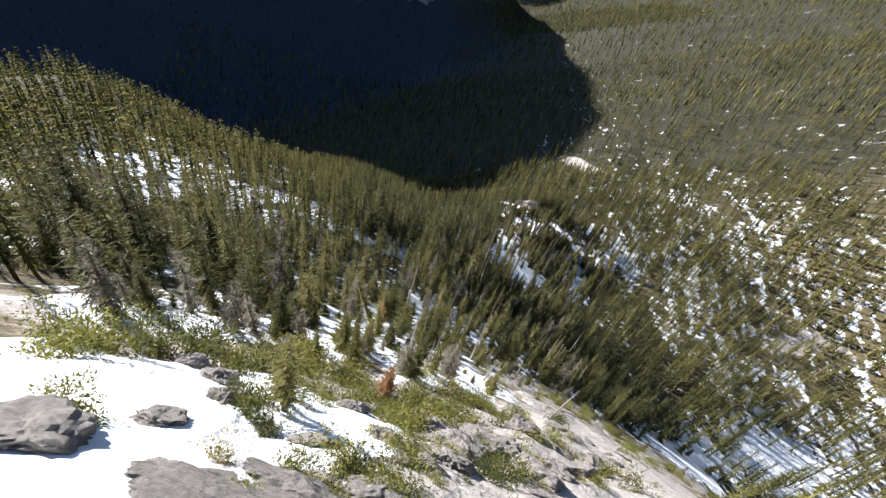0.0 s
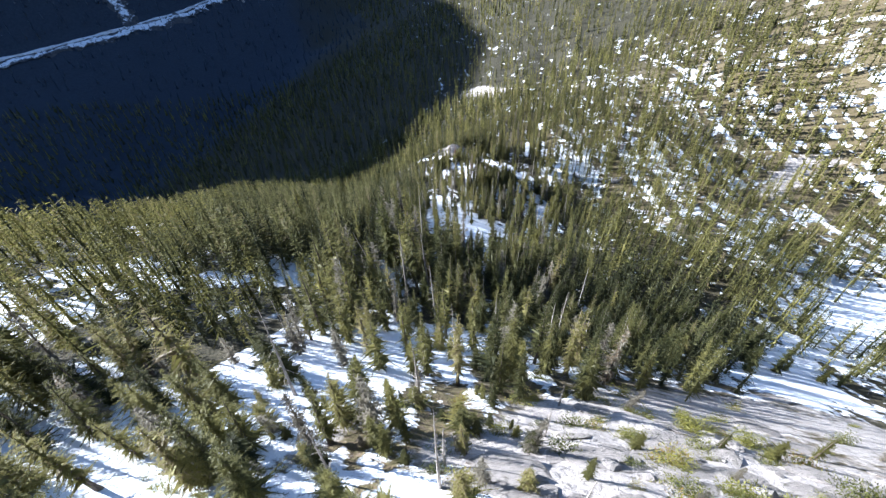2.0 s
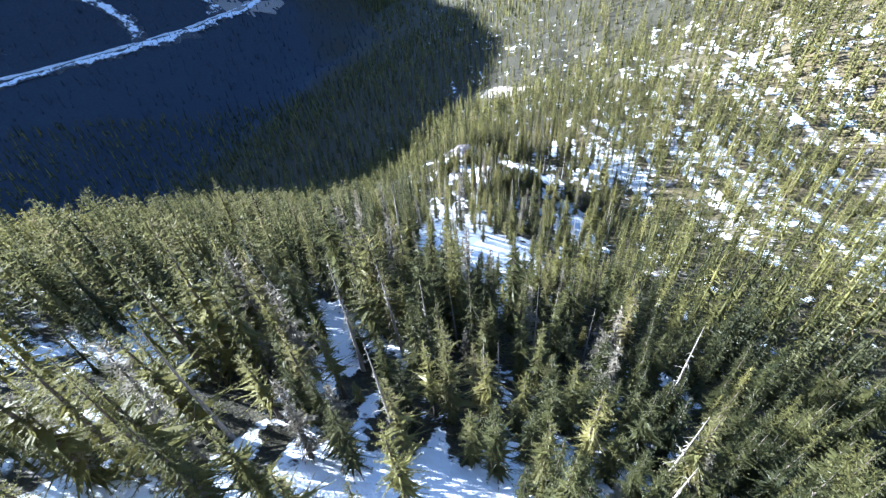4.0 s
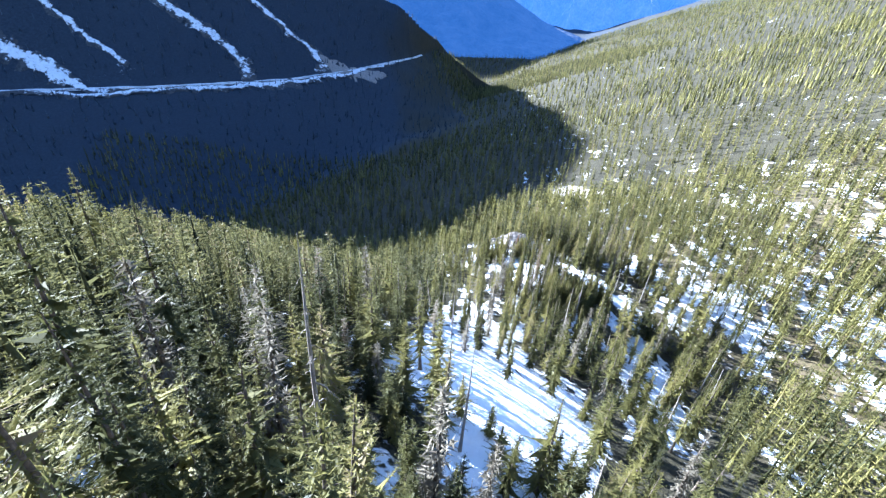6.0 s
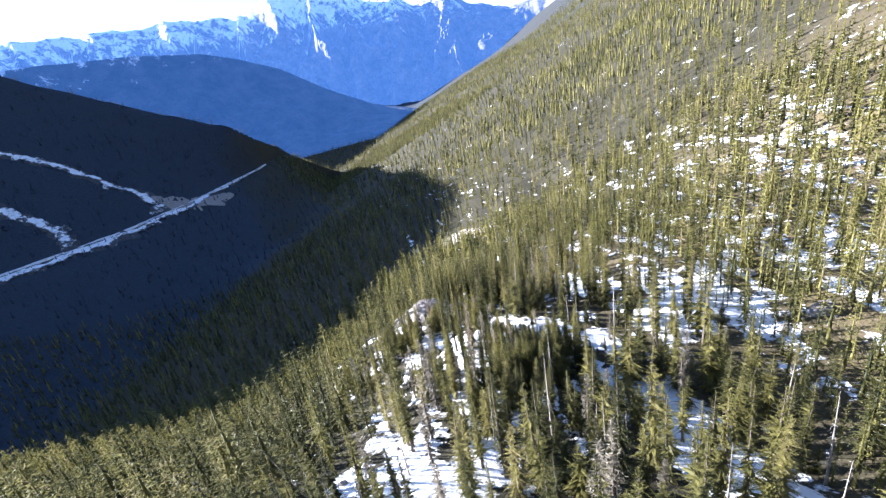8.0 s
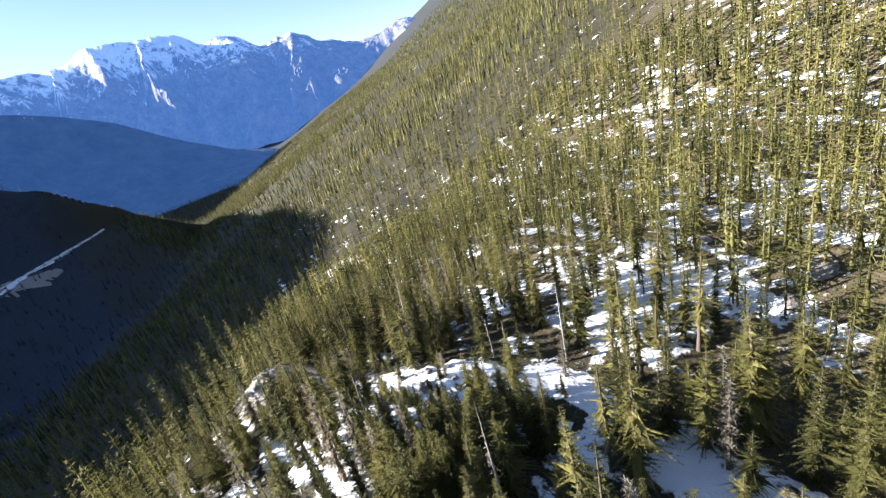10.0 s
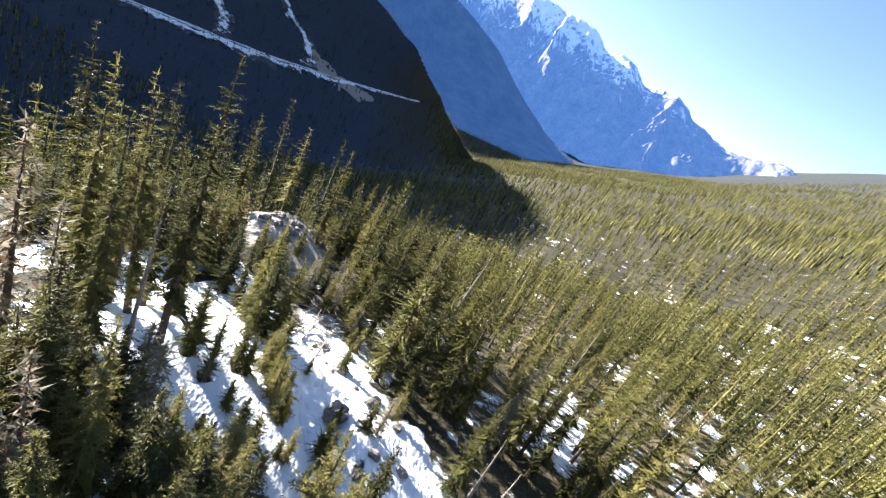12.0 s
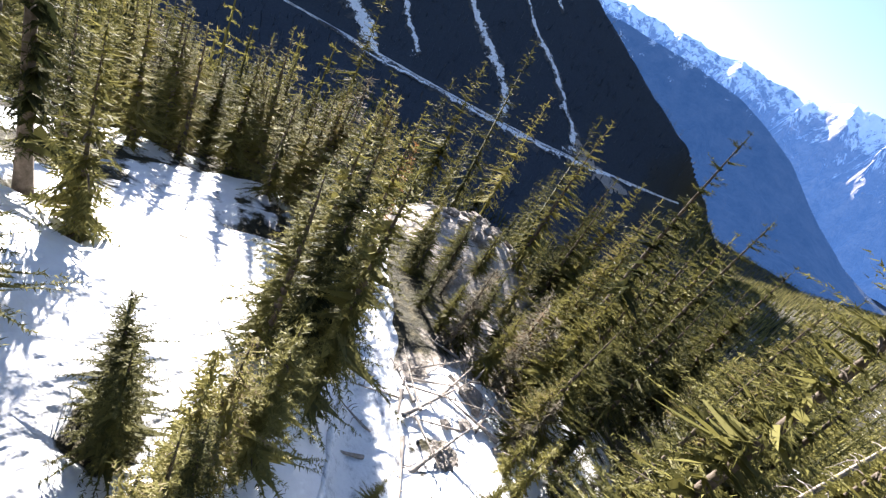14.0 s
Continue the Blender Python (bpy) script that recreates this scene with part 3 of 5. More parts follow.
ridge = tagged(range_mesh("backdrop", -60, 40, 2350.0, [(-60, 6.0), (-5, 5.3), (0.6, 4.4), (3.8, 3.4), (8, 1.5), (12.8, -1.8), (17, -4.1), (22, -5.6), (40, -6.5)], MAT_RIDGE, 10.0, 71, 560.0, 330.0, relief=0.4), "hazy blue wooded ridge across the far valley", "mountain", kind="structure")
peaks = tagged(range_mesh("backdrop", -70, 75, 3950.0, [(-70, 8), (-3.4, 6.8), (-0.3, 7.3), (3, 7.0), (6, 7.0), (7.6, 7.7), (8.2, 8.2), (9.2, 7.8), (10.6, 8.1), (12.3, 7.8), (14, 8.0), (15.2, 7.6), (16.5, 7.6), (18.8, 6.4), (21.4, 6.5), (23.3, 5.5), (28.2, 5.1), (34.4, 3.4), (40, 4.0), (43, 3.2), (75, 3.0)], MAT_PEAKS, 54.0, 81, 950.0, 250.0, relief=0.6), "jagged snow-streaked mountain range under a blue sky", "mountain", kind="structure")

# ---- trees ----
def mesh_from(name, verts, faces, mat, tint=None):
    me = bpy.data.meshes.new(name)
    verts = np.asarray(verts, dtype=np.float32)
    faces = np.asarray(faces, dtype=np.int32)
    k = faces.shape[1]
    me.vertices.add(len(verts))
    me.vertices.foreach_set("co", verts.ravel())
    me.loops.add(faces.size)
    me.loops.foreach_set("vertex_index", faces.ravel())
    me.polygons.add(len(faces))
    me.polygons.foreach_set("loop_start", (np.arange(len(faces)) * k).astype(np.int32))
    if tint is not None:
        me.attributes.new("tint", 'FLOAT', 'POINT').data.foreach_set("value", np.asarray(tint, dtype=np.float32))
    me.materials.append(mat)
    me.update()
    return me


def sprays(items, r, roll=0.6):
    """Needle twigs as slim blades: base, direction, length, width and sag of each."""
    P = np.array([i[0] for i in items])
    D = np.array([i[1] for i in items])
    D /= np.linalg.norm(D, axis=1)[:, None]
    L, W, S = (np.array([i[k] for i in items])[:, None] for k in (2, 3, 4))
    side = np.cross(D, (0, 0, 1.0)) + 1e-6
    side /= np.linalg.norm(side, axis=1)[:, None]
    up = np.cross(side, D)
    turn = r.uniform(-roll, roll, (len(P), 1)) * 1.5
    side = side * np.cos(turn) + up * np.sin(turn)
    tip = P + D * L - np.array((0, 0, 1.0)) * S * L
    V = np.stack([P + side * W * 0.5, tip, P - side * W * 0.5], 1).reshape(-1, 3)
    return V, np.arange(len(V)).reshape(-1, 3)


def conifer_crown(h, radius, low, whorls, seed, thin=0.0, per=6, step=0.2, size=0.34, core=0.42):
    """Uneven drooping whorls of branches, each feathered with short sprays on both sides."""
    r = np.random.default_rng(seed)
    out = []
    lop, wave = r.uniform(0, 6.28, 2)
    for w in range(whorls):
        f = w / (whorls - 1)
        z0 = h * (low + (0.985 - low) * f ** 0.95) + r.uniform(-0.5, 0.5) * h / whorls
        reach = radius * ((1 - f) ** 0.74 * (0.72 + 0.28 * min(1, f * 6)) + 0.04) * r.uniform(0.62, 1.22)
        a0 = r.uniform(0, 6.28)
        for b in range(per if f < 0.85 else 4):
            if r.random() < thin:
                continue
            a = a0 + b * 6.283 / per + r.uniform(-0.45, 0.45)
            clump = 0.82 + 0.3 * math.sin(2 * a + 0.55 * w + wave)
            ln = reach * clump * r.uniform(0.55, 1.2) * (1 + 0.18 * math.cos(a - lop))
            rise = 0.4 * f - 0.4 * (1 - f) + r.uniform(-0.2, 0.2)
            d = np.array((math.cos(a), math.sin(a), rise))
            d /= np.linalg.norm(d)
            base = np.array((0, 0, z0))
            out.append((base + d * ln * 0.03, d, ln * 0.85, ln * 0.09, 0.12))
            out.append((base, d + np.array((0, 0, r.uniform(-0.3, 0.1))), ln * 0.62, ln * core, 0.1))
            n = max(1, int(ln * 0.75 / step + 0.5))
            for k in range(n):
                g = 0.3 + 0.7 * (k + r.random()) / n
                q = base + d * ln * g - np.array((0, 0, 0.12 * ln * g * g))
                for sgn in (-1.25, -0.6, 0.0, 0.6, 1.25):
                    aa = a + sgn + r.uniform(-0.35, 0.35)
                    lk = size * r.uniform(0.55, 1.3) * (1.15 - 0.35 * g)
                    out.append((q + d * r.normal(0, 0.45) * step + r.normal(0, 0.12, 3) * size, (math.cos(aa), math.sin(aa), rise - r.uniform(-0.55, 0.6)), lk, lk * r.uniform(0.18, 0.31), 0.2))
    for k in range(5):
        out.append((np.array((0, 0, h * (0.93 + 0.012 * k))), (r.uniform(-0.2, 0.2), r.uniform(-0.2, 0.2), 1.0), h * 0.03 + size * 0.3, size * 0.3, 0.0))
    return sprays(out, r)


def trunk_mesh(name, h, r0, mat, seed, sides=7, stubs=0, stub_len=0.5, low=0.1):
    """A tapered, slightly bent stem, with broken branch stubs."""
    r = np.random.default_rng(seed)
    V, F = [], []
    rings = 7
    bend = r.uniform(-0.012, 0.012, 2) * h
    for k in range(rings):
        f = k / (rings - 1)
        rad = r0 * (1 - 0.93 * f) * (1.35 if k == 0 else 1.0)
        for s in range(sides):
            a = 6.283 * s / sides
            V.append((math.cos(a) * rad + bend[0] * math.sin(f * 3), math.sin(a) * rad + bend[1] * math.sin(f * 3), -0.4 + (h + 0.4) * f))
    for k in range(rings - 1):
        for s in range(sides):
            t = (s + 1) % sides
            F.append((k * sides + s, k * sides + t, (k + 1) * sides + t, (k + 1) * sides + s))
    for _ in range(stubs):
        f = r.uniform(low, 0.96)
        a = r.uniform(0, 6.283)
        ln = stub_len * (1.15 - f) * r.uniform(0.5, 1.3)
        p = np.array((0, 0, h * f))
        d = np.array((math.cos(a), math.sin(a), r.uniform(-0.5, 0.15)))
        e = p + d * ln + np.array((0, 0, -0.12 * ln))
        m = p + d * ln * 0.5 + np.array((0, 0, 0.06 * ln))
        side = np.cross(d, (0, 0, 1)) * 0.03
        w = np.array((0, 0, 0.03))
        i = len(V)
        V += [p + side, p - side, p + w, m + side * 0.7, m - side * 0.7, m + w * 0.8, e, e, e]
        F += [(i, i + 1, i + 4, i + 3), (i + 1, i + 2, i + 5, i + 4), (i + 2, i, i + 3, i + 5),
              (i + 3, i + 4, i + 7, i + 6), (i + 4, i + 5, i + 8, i + 7), (i + 5, i + 3, i + 6, i + 8)]
    return mesh_from(name, V, F, mat)


def part(name, me, parent, label=""):
    ob = new(name, me)
    ob.parent = parent
    if label:
        ob["label"] = label
    return ob


def make_tree(name, label, category, group, h, radius, low, whorls, seed, leaf, thin=0.0, per=6, r0=0.2, stubs=10, step=0.2, size=0.34, core=0.42):
    e = tagged(new(name), label, category, group)
    e.empty_display_size = 0.3
    part("trunk", trunk_mesh("trunk", h * 0.97, r0, MAT_BARK, seed, stubs=stubs, stub_len=0.9, low=0.05), e)
    V, F = conifer_crown(h, radius, low, whorls, seed + 1, thin, per, step, size, core)
    part("crown", mesh_from("crown", V, F, leaf), e)
    return e


def branch_mesh(seed, length):
    """A bare crooked branch with side twigs, along +x."""
    r = np.random.default_rng(seed)
    V, F = [], []

    def ring(p, rad):
        V.extend([p + np.array((0, rad, 0)), p + np.array((0, -0.5 * rad, 0.87 * rad)), p + np.array((0, -0.5 * rad, -0.87 * rad))])
        return len(V) - 3

    p = np.zeros(3)
    last = ring(p, 0.035)
    for k in range(5):
        q = p + np.array((length / 5, r.uniform(-0.07, 0.07) * length, (0.02 - 0.05 * k) * length + r.uniform(-0.03, 0.03)))
        now = ring(q, 0.035 * (1 - (k + 1) / 6))
        F.extend([(last + j, last + (j + 1) % 3, now + (j + 1) % 3) for j in range(3)])
        F.extend([(last + j, now + (j + 1) % 3, now + j) for j in range(3)])
        for j in range(3):
            t = q + np.array((r.uniform(0.08, 0.3), r.uniform(-0.3, 0.3), r.uniform(-0.28, 0.1))) * length * 0.6
            V.append(t)
            F.append((now + j, now + (j + 1) % 3, len(V) - 1))
        p, last = q, now
    return mesh_from("branch", V, F, MAT_DEAD)


BRANCHES = [branch_mesh(800 + i, 1.3) for i in range(4)]


def make_snag(name, label, h, seed, count, reach, r0=0.2):
    e = tagged(new(name), label, "dead tree", "bleached snags among the firs")
    part("trunk", trunk_mesh("trunk", h, r0, MAT_DEAD, seed, stubs=24, stub_len=0.5, low=0.2), e)
    r = random.Random(seed)
    for k in range(count):
        f = 0.25 + 0.7 * (k + r.random()) / count
        b = part("branch", BRANCHES[k % 4], e)
        b.matrix_basis = pose(0, 0, h * f, r.uniform(-20, 20), r.uniform(5, 40), k * 137 + r.uniform(-20, 20)) @ Matrix.Scale(reach * (1.15 - f) * r.uniform(0.7, 1.3), 4)
    return e


FIRS = ((12, 1.6, 0.06, 44, 101, 0.04, "narrow olive-green fir tree standing in snow"), (13, 1.35, 0.12, 44, 111, 0.16, "slender green fir with a ragged crown"),
        (11, 1.95, 0.04, 42, 121, 0.0, "dense dark green fir on the steep slope"), (14, 1.6, 0.26, 38, 131, 0.12, "tall fir with a bare lower stem"))
GROUP = "firs of the spur and ravine"
FIR_NAMES = ("fir_tree", "slender_fir", "dense_fir", "tall_fir")
KINDS = [make_tree(FIR_NAMES[i], lab, "fir tree", GROUP, h, rad, low, wh, seed, MAT_SPRUCE, thin, 7, step=0.125, size=0.17) for i, (h, rad, low, wh, seed, thin, lab) in enumerate(FIRS)]
KINDS.append(make_tree("young_fir", "small young fir in the snow", "fir tree", "young firs in the snow", 4, 0.95, 0.03, 24, 141, MAT_SPRUCE, 0.0, 7, 0.07, 4, 0.12, 0.2))
SNAGS = [
    make_snag("snag", "bleached dead tree with broken branches", 12, 151, 12, 1.2, 0.16),
    make_snag("snag", "grey dead conifer with bare twigs", 10, 161, 14, 0.9, 0.13),
]
LIGHTER = [make_tree(FIR_NAMES[i], lab, "fir tree", GROUP, h, rad * 1.12, low, wh - 6, seed + 4, MAT_SPRUCE, thin + 0.05, 6, step=0.105, size=0.13, core=0.34) for i, (h, rad, low, wh, seed, thin, lab) in enumerate(FIRS)]
BUSHY = [make_tree("bushy_fir", lab, "fir tree", "firs on the stream bank", 12, rad, 0.04, 44, seed, MAT_SPRUCE, thin, 8, step=0.125, size=0.16, core=0.22)
         for rad, seed, thin, lab in ((2.5, 191, 0.02, "broad bushy olive-green fir on the stream bank"), (2.1, 195, 0.12, "full olive fir with pale twigs on the stream bank"))]
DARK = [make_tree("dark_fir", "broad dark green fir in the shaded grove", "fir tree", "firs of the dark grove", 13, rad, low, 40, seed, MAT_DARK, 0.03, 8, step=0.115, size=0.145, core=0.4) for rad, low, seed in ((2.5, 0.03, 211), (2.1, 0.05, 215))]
GREY = make_tree("bare_fir", "half-dead fir with thin grey-brown twigs", "fir tree", "half-dead firs", 11, 1.2, 0.12, 34, 175, MAT_WITHERED, 0.35, 6, step=0.26, size=0.42)
RUST = make_tree("withered_fir", "withered fir with rust-brown needles", "fir tree", "rust-brown firs", 7, 1.0, 0.12, 30, 171, MAT_RUST, 0.2, 7, step=0.16, size=0.26)
GOLD = make_tree("golden_shrub", "golden yellow shrub between green firs", "shrub", "", 5, 1.5, 0.05, 24, 181, MAT_YELLOW, 0.25, 7, step=0.16, size=0.24)


# places with few trees: middle, half lengths, angle of the long side, share lost
CLEARINGS = ((-33, 34, 9, 4, 60, 0.7), (-51, 62, 12, 4, 65, 0.8), (-62, 88, 11, 4, 65, 0.8), (-48, 79, 6, 4, 60, 0.7), (-37, 152, 12, 5, 70, 0.7), (-29, 82, 7, 5, 20, 0.7), (-28, 105, 8, 4, 10, 0.8), (-59, 109, 9, 5, 20, 0.7),
             (6, 96, 5, 4, 0, 0.8), (-9, 96, 8, 3.5, 0, 0.8), (-10, 50, 10, 5, 60, 0.4), (-16, 64, 8, 4, 60, 0.5), (6, 57, 10, 6, 40, 0.2), (68, 34, 18, 9, 10, 1.1), (55, 146, 27, 8, 87, 0.75), (58, 132, 11, 8, 0, 0.9), (57, 123, 11, 10, 0, 0.95), (48, 165, 6, 7, 0, 0.4), (62, 148, 7, 7, 0, 0.4), (52, 29, 20, 8, 0, 1.1), (20, 14, 14, 8, 0, 1.3), (80.5, 207, 6, 5.5, 0, 1.2), (82.5, 186.5, 8, 4.5, 40, 1.1), (91, 143, 16, 5, 70, 1.0), (78, 47, 15, 8, 15, 1.0), (128, 60, 32, 10, 15, 0.8), (0, 12, 24, 13, 0, 1.4),
             (36, 40, 25, 9, 5, 1.1), (30, 28, 17, 9, 0, 1.3), (4, 36, 12, 16, 80, 0.3), (13, 60, 14, 8, 40, 0.5), (32, 68, 11, 4, 5, 0.8), (76, 199, 5, 3, 120, 0.5), (90, 186, 4, 16, 25, 1.2),
             (24, 101, 9, 2.4, 104, 0.9), (40, 111, 3, 2.5, 0, 0.8), (32, 93, 3, 2.5, 0, 0.7), (90, 211, 9, 4, 20, 0.9), (103, 206, 9, 8, 0, 0.7), (200, 128, 22, 5, 20, 0.6), (160, 345, 34, 8, -60, 0.5))


def density(x, y):
    """Share of places that bear a tree, from 0 to 1."""
    d = 0.86 + 0.30 * smooth_noise(x, y, 34, 91, 2)
    d = d - 0.16 * np.clip((x - 150) / 30, 0, 1) * np.clip((420 - y) / 100, 0, 1)
    for cx, cy, rx, ry, turn, loss in CLEARINGS:
        d = d - loss * blob(x, y, cx, cy, rx, ry, turn)
    d = d + 0.6 * blob(x, y, 54, 60, 24, 14, 0) + 0.3 * blob(x, y, 60, 92, 24, 16, 0) + 0.35 * blob(x, y, -24, 55, 16, 22, 0)
    d_road, _ = polyline(x, y, ROAD_LINE)
    d = np.where(d_road < 10, 0, d)
    for line, widths in CHUTES:
        d_chute, _ = polyline(x, y, line)
        d = np.where(d_chute < max(widths) * 0.45, 0, d)
    return d


def scatter(x0, x1, y0, y1, step, seed, keep=None):
    r = np.random.default_rng(seed)
    X, Y = np.meshgrid(np.arange(x0, x1, step), np.arange(y0, y1, step))
    x = (X + r.uniform(-0.75, 0.75, X.shape) * step).ravel()
    y = (Y + r.uniform(-0.75, 0.75, X.shape) * step).ravel()
    ok = r.random(x.shape) < density(x, y)
    if keep is not None:
        ok &= keep(x, y)
    return x[ok], y[ok]


FLIGHT = [(0, 0, 300), (15, 31, 269), (29, 61, 242), (43, 95, 219), (55, 127, 201), (77, 153, 182), (88, 163, 175), (91, 172, 169), (89, 182, 163)]


def clear_of_line(x, y, top):
    d, z = polyline(x, y, FLIGHT)
    return ~((d < 7.0) & (top > z - 6.5)) & ~((d < 17.0) & (top > z - 3.0)) & (np.hypot(x, y) > 7)


# x, y, height, kind: 0 to 3 firs, 4 young fir, 5 and 6 snags; lean in degrees, towards an angle
SINGLE = [(81.3, 180.7, 14.8, 3, 0, 0), (78.7, 184.8, 11, 1, 0, 0), (81.0, 178.2, 9, 5, 0, 0), (82.4, 182.2, 4.7, 2, 0, 0), (80.3, 185.1, 4.8, 4, 0, 0),
          (83.7, 181.1, 4.6, 1, 0, 0), (86.2, 178.5, 3.4, 2, 0, 0), (85.4, 176.8, 3.0, 4, 0, 0), (84.0, 176.4, 4.5, 0, 0, 0), (76.6, 180.8, 10, 0, 0, 0), (85.1, 183.4, 3.0, 2, 0, 0), (85.9, 184.1, 3.5, 4, 0, 0),
          (86.6, 183.6, 3.2, 0, 0, 0), (74.0, 187.8, 5.5, 0, 0, 0), (84.2, 187.2, 4.6, 1, 0, 0), (85.0, 187.4, 4.2, 0, 0, 0), (83.4, 189.0, 5.4, 2, 0, 0),
          (85.4, 186.0, 4.0, 2, 0, 0), (82.2, 190.6, 5.0, 1, 0, 0), (80.8, 192.2, 6.0, 0, 0, 0),
          (49.7, 147.5, 8, 5, 0, 0), (67.1, 152.1, 15.5, 1, 0, 0), (63.9, 154.2, 10.5, 1, 0, 0), (83.1, 138.9, 15, 0, 0, 0), (47.0, 162.8, 9.5, 6, 14, 170),
          (99.9, 147.7, 12, 2, 0, 0), (101.5, 150.5, 11, 2, 0, 0), (88.1, 136.4, 12, 2, 0, 0), (81.2, 145.3, 18, 1, 0, 0), (78.8, 147.5, 15, 0, 0, 0), (45.6, 121.0, 15.5, 0, 0, 0),
          (57.2, 131.4, 8, 1, 0, 0), (64.1, 131.1, 14.5, 0, 0, 0), (51.3, 118.1, 5.2, 4, 0, 0), (104.7, 174.5, 11.5, 5, 0, 0), (95.8, 174.6, 8.5, 0, 0, 0), (117.9, 162.9, 8, 0, 0, 0),
          (60.5, 146, 9, 1, 0, 0), (55, 143, 11, 1, 0, 0), (53.2, 145.5, 9, 0, 0, 0), (58, 158, 8, 5, 0, 0), (70, 160, 9, 6, 4, 30),
          (3.8, 23.4, 7.5, 5, 0, 0), (20.0, 23.2, 6.5, 5, 5, -40), (-2.7, 8.5, 3.4, 1, 0, 0), (-0.7, 16.2, 5, 1, 0, 0), (0.7, 34.0, 10.5, 1, 22, 150), (6.0, 33.2, 7.7, 1, 0, 0), (15.2, 38.2, 10, 5, 0, 0),
          (-5.5, 26, 8, 2, 0, 0), (-9, 22, 7.5, 0, 0, 0), (3, 44, 9, 0, 0, 0), (9.5, 41, 8, 6, 0, 0), (-6, 34, 9, 2, 0, 0), (-3.5, 40, 10, 0, 0, 0), (12, 47, 9.5, 1, 0, 0), (17, 50, 9, 5, 0, 0), (23, 47, 5, 1, 0, 0), (30, 46, 4, 6, 0, 0),
          (21.3, 92.9, 15.5, 5, 18, 140), (38.7, 95.5, 21.5, 0, 0, 0), (25.8, 104.3, 23, 15, 2, 120), (26.4, 111.3, 22, 15, 0, 0), (7.9, 135.6, 17.5, 0, 0, 0), (29.4, 106.4, 15.5, 11, 0, 0), (35.3, 111, 23, 5, 0, 0), (42.2, 120.2, 13, 2, 0, 0), (60.3, 104.2, 11, 0, 0, 0), (47, 96.5, 20, 15, 0, 0), (60, 98.5, 20.5, 2, 0, 0), (53, 99.5, 17, 1, 0, 0), (28, 95, 14, 6, 8, 150), (44, 96, 16, 1, 0, 0), (30.5, 84, 15, 2, 0, 0)]
